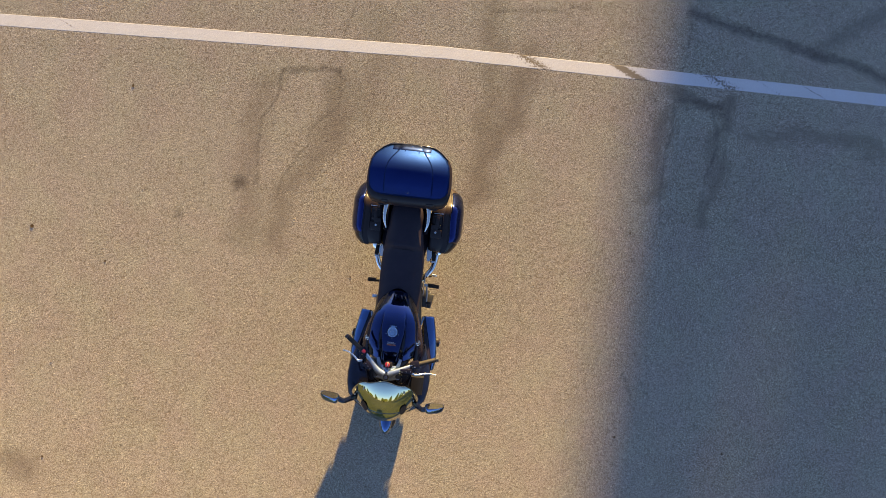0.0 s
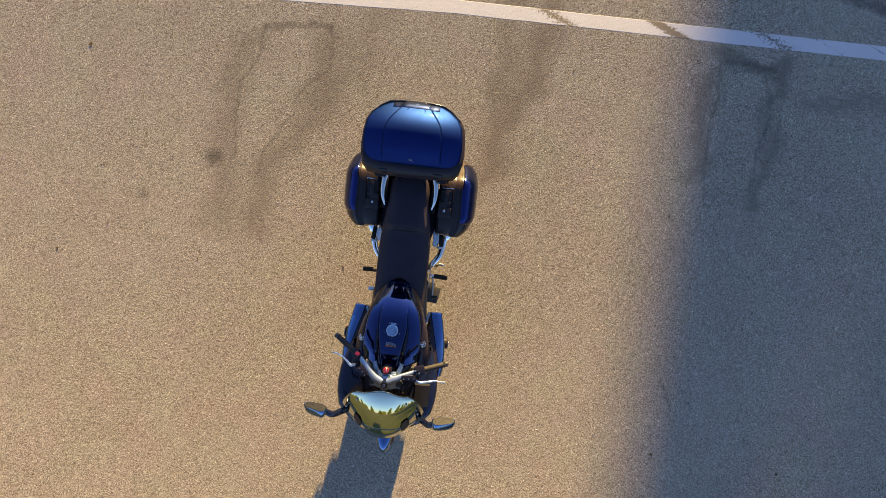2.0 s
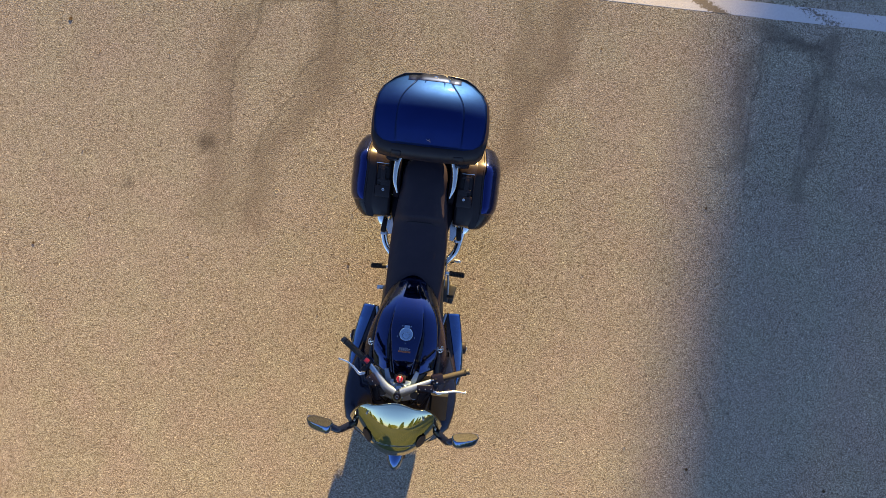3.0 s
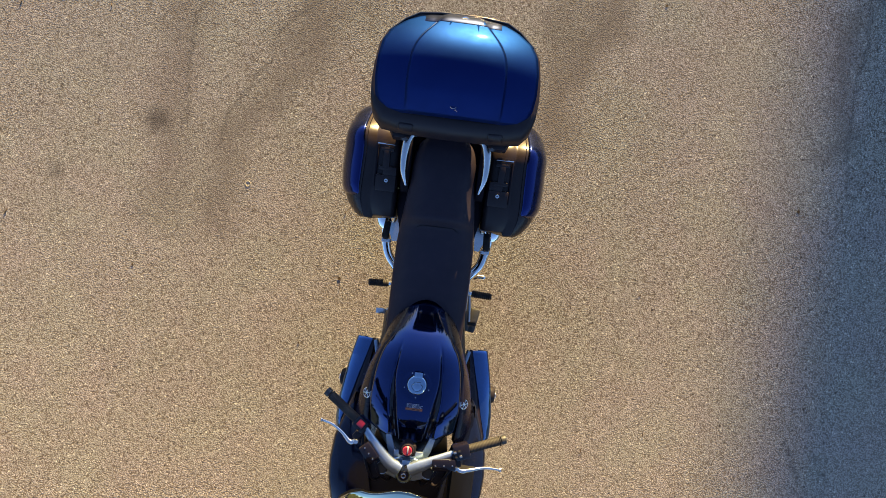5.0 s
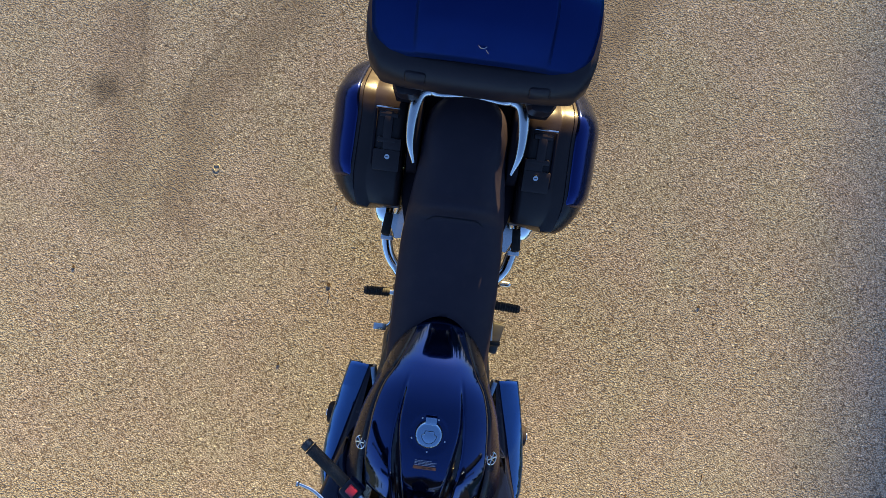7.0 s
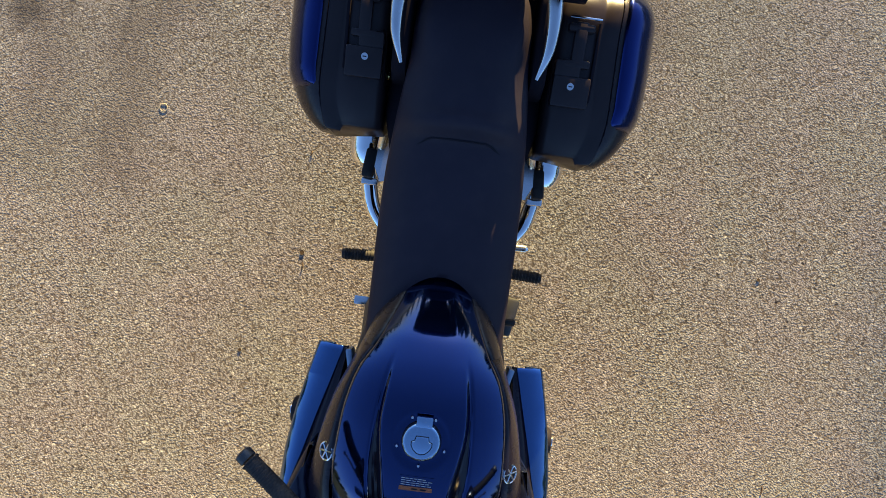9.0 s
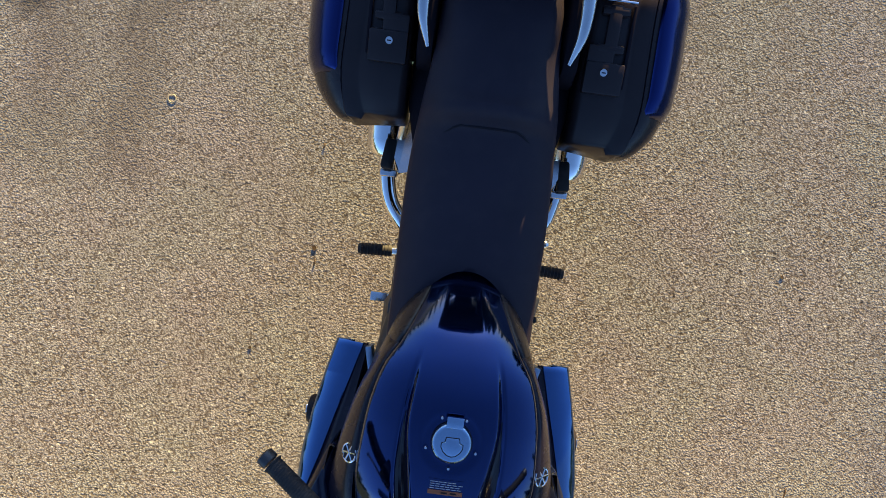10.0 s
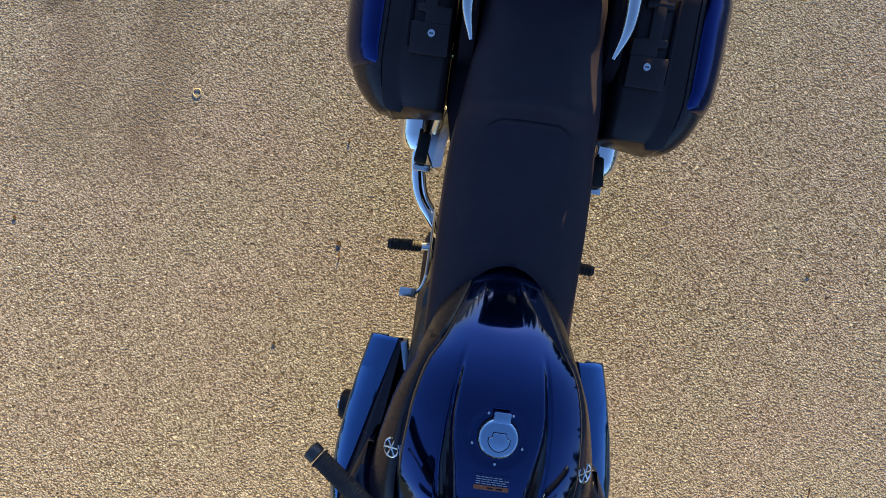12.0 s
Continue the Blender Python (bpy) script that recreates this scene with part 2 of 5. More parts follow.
# ---- ground ----
def asphalt():
    k = Mat("asphalt_chips", rough=0.85)
    # rounded crushed stone set in tar, one to one and a half centimetres across
    warp = k.node("ShaderNodeTexNoise", Vector=k.co, Scale=90.0, Detail=2.0)
    shift = k.node("ShaderNodeVectorMath")
    shift.operation = "MULTIPLY_ADD"
    k.plug(shift.inputs[0], warp.outputs["Color"])
    shift.inputs[1].default_value = (0.010, 0.010, 0.0)
    k.plug(shift.inputs[2], k.co)
    cell = k.node("ShaderNodeTexVoronoi", Vector=shift.outputs[0], Scale=142.0, Randomness=1.0)
    tone = k.node("ShaderNodeSeparateColor", Color=cell.outputs["Color"]).outputs[0]
    lumps = k.noise(140.0, 1.5, 0.5)
    swell = k.noise(78.0, 2.0, 0.5)
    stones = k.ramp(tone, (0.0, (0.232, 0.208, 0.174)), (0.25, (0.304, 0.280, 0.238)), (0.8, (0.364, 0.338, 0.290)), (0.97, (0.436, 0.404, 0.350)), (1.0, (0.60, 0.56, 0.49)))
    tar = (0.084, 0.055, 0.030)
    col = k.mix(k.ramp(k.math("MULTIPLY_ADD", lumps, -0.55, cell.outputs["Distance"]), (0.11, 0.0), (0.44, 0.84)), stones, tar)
    # single dark pits and pale stones
    pit = k.node("ShaderNodeTexVoronoi", Vector=shift.outputs[0], Scale=44.0, Randomness=1.0)
    pit.voronoi_dimensions = "2D"
    rare = k.node("ShaderNodeSeparateColor", Color=pit.outputs["Color"])
    spot = k.ramp(pit.outputs["Distance"], (0.17, 1.0), (0.28, 0.0))
    col = k.mix(k.math("MULTIPLY", spot, k.ramp(rare.outputs[1], (0.90, 0.0), (0.96, 0.9))), col, (0.035, 0.025, 0.018))
    col = k.mix(k.math("MULTIPLY", spot, k.ramp(rare.outputs[2], (0.93, 0.0), (0.97, 0.8))), col, (0.62, 0.57, 0.47))
    flaw = k.node("ShaderNodeTexVoronoi", Vector=shift.outputs[0], Scale=17.0, Randomness=1.0)
    flaw.voronoi_dimensions = "2D"
    odd = k.node("ShaderNodeSeparateColor", Color=flaw.outputs["Color"])
    hole = k.math("MULTIPLY", k.ramp(flaw.outputs["Distance"], (0.05, 1.0), (0.16, 0.0)), k.ramp(odd.outputs[0], (0.86, 0.0), (0.99, 0.8)))
    mottle = k.noise(24.0, 4, 0.8)
    col = k.mix(0.36, col, k.ramp(mottle, (0.32, (0.70, 0.70, 0.70)), (0.68, (1.32, 1.32, 1.32))), "MULTIPLY")
    # pinkish and greenish binder
    hue = k.noise(2.6, 3, 0.5)
    col = k.mix(0.8, col, k.ramp(hue, (0.36, (0.98, 0.985, 0.89)), (0.64, (1.0, 0.92, 0.90))), "MULTIPLY")
    broad = k.noise(0.55, 5, 0.6)
    mid = k.noise(3.2, 5, 0.6)
    col = k.mix(k.math("MULTIPLY", k.ramp(broad, (0.35, 0.0), (0.7, 1.0)), 0.22), col, (0.33, 0.30, 0.255))
    col = k.mix(k.math("MULTIPLY", k.ramp(mid, (0.42, 0.0), (0.7, 1.0)), 0.14), col, (0.17, 0.14, 0.11))
    col = k.mix(hole, col, (0.030, 0.021, 0.015))
    # old damp and oil stains, a band of painted shade, and tar in the joints of old patches, laid down on the mesh
    stain_and_shade = k.node("ShaderNodeAttribute")
    stain_and_shade.attribute_name = "stain_and_shade"
    col = k.mix(stain_and_shade.outputs["Fac"], col, (0.115, 0.089, 0.067))
    seam = k.node("ShaderNodeAttribute")
    seam.attribute_name = "seam"
    rag = k.math("MULTIPLY", seam.outputs["Fac"], k.ramp(k.noise(70.0, 4, 0.7), (0.3, 0.75), (0.65, 1.15)), clamp=True)
    col = k.mix(rag, col, (0.050, 0.040, 0.033))
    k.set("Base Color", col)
    k.set("Specular IOR Level", 0.25)
    k.set("Diffuse Roughness", 0.7)
    height = k.math("MULTIPLY_ADD", cell.outputs["Distance"], -0.55, lumps)
    height = k.math("MULTIPLY_ADD", swell, 0.45, height)
    height = k.math("MULTIPLY_ADD", k.noise(330.0, 2), 0.07, height)
    k.bump(height, 0.45, 0.0042)
    return k.m


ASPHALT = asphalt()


def trail(pts, width, depth):
    """A worn line on the ground: its corners, half width and depth."""
    return np.array(pts, float), width, depth


# tar and cracks: outlines of two old patches, and joints
SEAMS = [
    trail([(-1.673, 1.094), (-1.668, 1.095)], 0.115, 0.75),
    trail([(-2.214, 0.731), (-2.21, 0.731)], 0.085, 0.42),
    trail([(-1.38, 2.19), (-1.14, 2.23), (-0.84, 2.25)], 0.045, 0.55),
    trail([(-1.38, 2.19), (-1.38, 2.0), (-1.44, 1.87), (-1.53, 1.74), (-1.54, 1.55), (-1.52, 1.34), (-1.51, 1.1)], 0.022, 0.48),
    trail([(-0.84, 2.25), (-0.82, 2.04), (-0.83, 1.9), (-1.05, 1.69), (-1.09, 1.47), (-1.18, 1.32), (-1.27, 1.18), (-1.31, 0.98)], 0.020, 0.42),
    trail([(-0.77, 2.85), (-0.83, 2.63), (-0.85, 2.42)], 0.018, 0.40),
    trail([(-0.62, 2.95), (-0.66, 2.75), (-0.65, 2.6)], 0.014, 0.22),
    trail([(1.0, 2.38), (0.97, 2.1), (0.84, 1.97), (0.7, 2.0)], 0.016, 0.24),
    trail([(0.52, 2.98), (1.0, 3.02), (1.45, 3.11)], 0.035, 0.35),
    trail([(2.34, 2.33), (2.58, 2.34), (2.79, 2.3)], 0.040, 0.42),
    trail([(2.44, 2.26), (2.64, 2.29), (2.82, 2.24)], 0.026, 0.34),
    trail([(2.33, 2.32), (2.35, 2.02), (2.32, 1.87), (2.3, 1.66), (2.3, 1.42), (2.35, 1.1)], 0.018, 0.45),
    trail([(2.71, 2.25), (2.78, 2.04), (2.77, 1.85), (2.72, 1.66), (2.7, 1.47), (2.69, 1.3)], 0.018, 0.42),
    trail([(2.84, 2.29), (2.88, 2.05), (2.85, 1.83)], 0.030, 0.24),
    trail([(2.43, 3.13), (2.42, 2.94), (2.4, 2.75), (2.37, 2.53)], 0.016, 0.55),
    trail([(2.42, 3.17), (2.77, 3.07), (3.21, 3.0), (3.6, 2.9), (3.92, 2.86), (4.3, 2.75), (5.2, 2.55)], 0.085, 0.62),
    trail([(3.62, 2.92), (3.89, 3.14), (4.23, 3.38)], 0.14, 0.35),
    trail([(2.15, -0.29), (2.19, -0.4), (2.25, -0.53)], 0.014, 0.60),
    trail([(2.29, -0.34), (2.36, -0.43), (2.43, -0.51)], 0.014, 0.45),
]
# damp and oil: broad soft stains; also one band of shade put into the colour
STAINS_AND_SHADE = [
    trail([(-0.84, 2.11), (-0.87, 1.73), (-1.03, 1.37), (-1.22, 0.99), (-1.3, 0.55)], 0.25, 0.51),
    trail([(-1.48, 2.04), (-1.61, 1.6), (-1.59, 1.06), (-1.58, 0.63)], 0.24, 0.42),
    trail([(0.94, 2.6), (0.83, 2.03), (0.68, 1.67), (0.56, 1.25)], 0.24, 0.63),
    # soft shade painted as a darker band on the ground
    trail([(0.50, 3.3), (0.52, 2.59), (0.60, 1.95)], 0.22, 0.48),
    trail([(2.30, 2.36), (2.85, 2.32)], 0.13, 0.68),
    trail([(2.28, 2.1), (2.22, 1.4)], 0.16, 0.45),
    trail([(2.85, 2.2), (2.82, 1.7), (2.75, 1.2)], 0.13, 0.52),
    trail([(3.1, 2.1), (3.58, 2.12), (4.38, 2.1)], 0.12, 0.45),
    trail([(-0.45, 2.6), (-0.55, 2.0), (-0.8, 1.6)], 0.26, 0.30),
    trail([(-3.6, -1.75), (-3.35, -1.85)], 0.22, 0.60),
]


def pavement_mesh():
    """The lot's asphalt: a sheet with fine squares where the camera passes, its stains, painted shade and seams as
    values on the points.
    """
    xs = np.concatenate([[-16, -8], np.arange(-4.8, 5.4, 0.016), [9, 22]])
    ys = np.concatenate([[-3.1], np.arange(-2.2, 3.8, 0.016), [8, 26]])
    gx, gy = (g.ravel() for g in np.meshgrid(xs, ys))
    rng = np.random.default_rng(5)

    def wobble(size, reach):
        """Smooth random shifts with lumps of that size."""
        nx, ny = int(44 / size) + 3, int(32 / size) + 3
        grid = rng.normal(0, 1, (ny, nx))
        u, v = (gx + 18) / size, (gy + 4) / size
        i, j = u.astype(int), v.astype(int)
        fu, fv = u - i, v - j
        fu, fv = fu * fu * (3 - 2 * fu), fv * fv * (3 - 2 * fv)
        return reach * ((grid[j, i] * (1 - fu) + grid[j, i + 1] * fu) * (1 - fv) + (grid[j + 1, i] * (1 - fu) + grid[j + 1, i + 1] * fu) * fv)

    def lay(trails, rough, fine):
        px = gx + wobble(rough * 4, rough) + wobble(fine * 5, fine)
        py = gy + wobble(rough * 4, rough) + wobble(fine * 5, fine)
        total = np.zeros_like(gx)
        for pts, width, depth in trails:
            best = np.full_like(gx, 9.0)
            for (x0, y0), (x1, y1) in zip(pts, pts[1:]):
                lx, ly = x1 - x0, y1 - y0
                s = np.clip(((px - x0) * lx + (py - y0) * ly) / (lx * lx + ly * ly), 0, 1)
                best = np.minimum(best, np.hypot(px - x0 - s * lx, py - y0 - s * ly))
            f = np.clip(1 - best / width, 0, 1)
            total = 1 - (1 - total) * (1 - depth * f * f * (3 - 2 * f))
        return total

    n, m = len(xs), len(ys)
    idx = np.arange(n * m).reshape(m, n)
    quads = np.stack([idx[:-1, :-1], idx[:-1, 1:], idx[1:, 1:], idx[1:, :-1]], -1).reshape(-1, 4)
    # a turned-down edge all round
    rim = np.concatenate([idx[0, :], idx[1:, -1], idx[-1, -2::-1], idx[-2:0:-1, 0]])
    low = np.arange(len(rim)) + n * m
    skirt = np.stack([rim, low, np.roll(low, -1), np.roll(rim, -1)], -1)
    top = np.stack([gx, gy, np.zeros_like(gx)], -1)
    co = np.concatenate([top, top[rim] - (0, 0, 0.3)])
    faces = np.concatenate([quads, skirt])
    me = bpy.data.meshes.new("pavement")
    me.vertices.add(len(co))
    me.vertices.foreach_set("co", co.ravel())
    me.loops.add(faces.size)
    me.loops.foreach_set("vertex_index", faces.ravel())
    me.polygons.add(len(faces))
    me.polygons.foreach_set("loop_start", np.arange(0, faces.size, 4))
    me.update(calc_edges=True)
    for name, trails, rough, fine in (("seam", SEAMS, 0.010, 0.005), ("stain_and_shade", STAINS_AND_SHADE, 0.055, 0.016)):
        a = me.attributes.new(name, "FLOAT", "POINT")
        a.data.foreach_set("value", np.concatenate([lay(trails, rough, fine), np.zeros(len(rim))]))
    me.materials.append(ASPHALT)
    return me


def slab(name, x0, x1, y0, y1, z0, z1, material):
    return part(name, box(((x0 + x1) / 2, (y0 + y1) / 2, (z0 + z1) / 2), (x1 - x0, y1 - y0, z1 - z0), 0.0), material)


def grass_material():
    k = Mat("field_grass", rough=0.9)
    col = k.ramp(k.noise(0.35, 6, 0.65), (0.3, (0.10, 0.115, 0.022)), (0.55, (0.16, 0.165, 0.036)), (0.75, (0.21, 0.185, 0.055)))
    k.set("Base Color", k.mix(k.math("MULTIPLY", k.noise(9.0, 4), 0.5), col, (0.05, 0.06, 0.015)))
    k.bump(k.noise(14.0, 5), 0.6, 0.08)
    return k.m


ground = slab("ground", -1500, 1500, -1500, 1500, -0.6, -0.04, grass_material())
tagged(ground, "sunlit green and yellow grass field reaching the horizon", "ground", kind="structure")
pavement = new("pavement", pavement_mesh())
tagged(pavement, "rough brown-grey chipped asphalt of a parking lot, stained and worn", "pavement", kind="structure")


def marking_material():
    k = Mat("road_paint", rough=0.7)
    edge = k.noise(46.0, 6, 0.75)
    bare = None
    sep = k.node("ShaderNodeSeparateXYZ", Vector=k.co)
    x = sep.outputs[0]
    for cx, w, depth in ((0.98, 0.30, 0.72), (1.90, 0.20, 0.95), (2.78, 0.42, 0.62), (3.24, 0.16, 0.50), (3.68, 0.07, 0.55), (-3.75, 0.07, 0.55), (-2.84, 0.06, 0.45)):
        slant = k.math("MULTIPLY_ADD", k.math("SUBTRACT", sep.outputs[1], 2.53), 2.2, x)
        d = k.math("DIVIDE", k.math("ABSOLUTE", k.math("SUBTRACT", slant, cx)), w)
        m = k.math("MULTIPLY", k.math("SUBTRACT", 1.0, d, clamp=True), depth)
        bare = m if bare is None else k.math("MAXIMUM", bare, m)
    fac = k.ramp(k.math("MULTIPLY_ADD", bare, 0.40, k.math("MULTIPLY", edge, 0.62)), (0.52, 0.0), (0.565, 1.0))
    paint = k.mix(k.noise(60, 4), (0.305, 0.305, 0.325), (0.425, 0.424, 0.450))
    paint = k.mix(k.math("MULTIPLY", k.ramp(k.noise(5, 5), (0.4, 0.0), (0.7, 1.0)), 0.35), paint, (0.34, 0.325, 0.310))
    k.set("Base Color", k.mix(fac, paint, (0.105, 0.085, 0.066)))
    k.bump(k.noise(170, 3), 0.5, 0.002)
    return k.m


def road_marking():
    bm = bmesh.new()
    rings = []
    n = 120
    for i in range(n + 1):
        x = -9 + 18 * i / n
        y = 2.527 + (x - 0.11) * (0.0390 if x < 0.11 else 0.0053)
        w = 0.057 + 0.0025 * noise.noise((x * 9, 0, 0))
        o = 0.003 * noise.noise((x * 6, 5, 0))
        rings.append([(x, y - w + o, 0.0), (x, y - w + o + 0.002, 0.0006), (x, y + w + o - 0.002, 0.0006), (x, y + w + o, 0.0)])
    ob = part("road_marking", loft(rings, closed=False), marking_material(), sharp=6)
    return tagged(ob, "worn white painted parking line on the asphalt", "road marking", kind="structure")


road_marking()


# ---- motorcycle ----
bike = empty("motorcycle", "dark blue touring motorcycle parked upright on its centre stand", "motorcycle", (0.004, 0, 0))

TANK_W = [(-0.24, 0.184), (-0.13, 0.191), (0.0, 0.184), (0.06, 0.175), (0.12, 0.157), (0.17, 0.128), (0.22, 0.105), (0.30, 0.074), (0.36, 0.054)]
TANK_TOP = [(-0.24, 0.925), (-0.15, 0.955), (0.0, 0.970), (0.08, 0.963), (0.14, 0.944), (0.19, 0.914), (0.23, 0.880), (0.27, 0.842), (0.31, 0.802), (0.36, 0.752)]
GROOVE = [(-0.24, 0.066), (-0.17, 0.078), (-0.1, 0.088), (0.0, 0.096), (0.06, 0.094), (0.12, 0.087), (0.2, 0.074)]


def tank_z(x, y):
    """The height of the tank's skin over (x, y)."""
    w, top = lerp(TANK_W, y), lerp(TANK_TOP, y)
    s = min(1.0, abs(x) / w)
    z = top - 0.29 * w * s ** 2.5 - 0.10 * w * step(0.93, 1.0, s) ** 2
    g = lerp(GROOVE, y)
    fade = step(0.17, 0.06, y)
    wide = 0.005 + 0.009 * step(0.06, -0.12, y)
    z += fade * 0.006 * step(g, g - wide - 0.006, abs(x))
    z -= fade * (0.006 + 0.006 * step(0.06, -0.12, y)) * math.exp(-((abs(x) - g) / wide) ** 4)
    z -= 0.0035 * step(0.062, 0.050, math.hypot(x, y))
    return z


def tank():
    rings = []
    for i in range(90):
        y = 0.36 - 0.60 * i / 89
        w = lerp(TANK_W, y)
        row = []
        for j in range(145):
            a = (j / 144 - 0.5) * math.pi
            x = w * math.copysign(abs(math.sin(a)) ** 0.82, a)
            row.append((x, y + 1.4 * x * x * step(0.0, -0.24, y), tank_z(x, y)))
        rings.append(row)
    # roll the front end down
    last = rings[-1]
    for dy, dz in ((0.006, 0.004), (0.010, 0.013), (0.012, 0.08)):
        rings.append([(x, y - dy, z - dz) for x, y, z in last])
    skin = part("tank", loft(rings, closed=False), BLUE, bike, "glossy dark blue fuel tank with two long grooves", sharp=60)
    for s in (-1, 1):
        strip = []
        for i in range(24):
            y = 0.045 - 0.255 * i / 23
            g, wide = lerp(GROOVE, y), 0.0015 + 0.0105 * step(0.045, -0.10, y)
            strip.append([(s * (g + u * wide), y + 1.4 * g * g * step(0.0, -0.24, y), tank_z(g + u * wide, y) + 0.0012 - 0.001 * abs(u)) for u in (-1, -0.5, 0, 0.5, 1)])
        part("groove_insert", loft(strip, closed=False), PANEL_GLOSS, skin, "black insert in the tank's groove", sharp=0)


tank()


def fuel_cap():
    z = tank_z(0, 0) + 0.001
    cap = part("fuel_cap", lathe((0, 0, z), (0, 0, z + 0.012), [(0, 0.039), (0.55, 0.039), (0.8, 0.0375), (0.95, 0.034), (1.0, 0.031)], 40), CAP_METAL, bike, "brushed silver fuel filler cap")
    part("hinge", box((0.002, 0.041, z + 0.008), (0.033, 0.022, 0.010), 0.002), CAP_METAL, cap)
    rim = [(-0.012, 0.012), (0.012, 0.012), (0.014, 0.003), (0.020, 0.001), (0.020, -0.006), (0.016, -0.014), (0.008, -0.021), (0.0, -0.023), (-0.008, -0.021), (-0.016, -0.014), (-0.020, -0.006), (-0.020, 0.001), (-0.014, 0.003)]
    part("key_flap", loft([[(x * k + 0.001, y * k, z + h) for x, y in rim] for k, h in ((1.0, 0.010), (1.0, 0.0128), (0.93, 0.0134))]), CAP_METAL, cap)
    part("flap_joint", tube([(x * 1.04 + 0.001, y * 1.04, z + 0.0121) for x, y in rim + rim[:1]], 0.0011, 6, smooth=0), BLACK, cap)
    part("cap_seat", torus((0, 0, z + 0.001), (0, 0, 1), 0.0395, 0.0014, 40, 8), BLACK, cap)
    for a in (-90, -18, 54 + 8, 126 - 8, 198):
        x, y = 0.051 * math.cos(radians(a)), 0.051 * math.sin(radians(a))
        part("screw", lathe((x, y, z - 0.003), (x, y, z + 0.003), [(0, 0.0036), (0.7, 0.0036), (1, 0.0025)], 10), CHROME, cap)


fuel_cap()


def warning_label():
    def lay(x, y, w, h, up):
        pts = []
        for i in range(9):
            xx = x + w * (i / 8 - 0.5)
            pts.append([(xx, y - h / 2, tank_z(xx, y - h / 2) + up), (xx, y + h / 2, tank_z(xx, y + h / 2) + up)])
        return loft(pts, closed=False)
    base = part("warning_label", lay(0, -0.090, 0.070, 0.032, 0.0007), BLUE, bike, "small warning label with orange bar", sharp=0)
    part("orange_bar", lay(0, -0.1005, 0.068, 0.009, 0.0013), ORANGE, base, sharp=0)
    for i, w in enumerate((0.064, 0.060, 0.066, 0.052)):
        for k in range(6):
            part("print_bar", lay(-0.032 + w * (k + 0.5) / 6, -0.0925 + 0.0045 * i, w / 6 * 0.8, 0.0017, 0.0013), WHITE, base, sharp=0)
    for k in range(2):
        part("print_bar", lay(0.016 - 0.018 * k, -0.1005, 0.012, 0.003, 0.0018), BLACK, base, sharp=0)


warning_label()


def tank_sides():
    for s in (-1, 1):
        rows = []
        for i in range(24):
            y = 0.345 - 0.595 * i / 23
            w = lerp(TANK_W, y)
            o = lerp([(-0.25, 0.256), (-0.15, 0.248), (-0.06, 0.234), (0.04, 0.210), (0.126, 0.176), (0.21, 0.146), (0.30, 0.112), (0.345, 0.088)], y)
            ze, d = tank_z(w, y), o - w
            rows.append([(s * x, y, z) for x, z in ((w * 0.94, ze - 0.030), (w * 0.965, ze - 0.006), (w * 0.985, ze + 0.003), (w + d * 0.10, ze + 0.002), (w + d * 0.35, ze - 0.010), (w + d * 0.65, ze - 0.030), (o - 0.005, ze - 0.056), (o, ze - 0.080), (o - 0.008, ze - 0.18), (o - 0.04, ze - 0.24))])
        k = next(i for i, row in enumerate(rows) if row[0][1] < 0.165)
        solid(part("seat_side_trim", loft(rows[:k + 1], closed=False), CASE_RIM, bike, "satin black trim between seat and tank", sharp=70), 0.006)
        solid(part("tank_side_panel", loft(rows[k:], closed=False), PURPLE, bike, "purple-black side panel of the tank", sharp=70), 0.0055)
        n = Vector((s * 0.62, 0.05, 0.78)).normalized()
        c = Vector((s * 0.200, -0.079, 0.879))
        badge = part("round_badge", lathe(c - n * 0.004, c + n * 0.005, [(0, 0.021), (0.6, 0.021), (1, 0.019)], 28), BLACK, bike, "round silver maker's badge")
        part("ring", torus(c + n * 0.005, n, 0.0195, 0.0022, 28, 8), CHROME, badge)
        a = n.orthogonal().normalized()
        b = n.cross(a)
        for q in range(3):
            d = a * math.cos(q * math.pi / 3 + 0.5) + b * math.sin(q * math.pi / 3 + 0.5)
            part("spoke", tube([c + n * 0.006 - d * 0.018, c + n * 0.006 + d * 0.018], 0.0022, 6, smooth=0), CHROME, badge)


tank_sides()


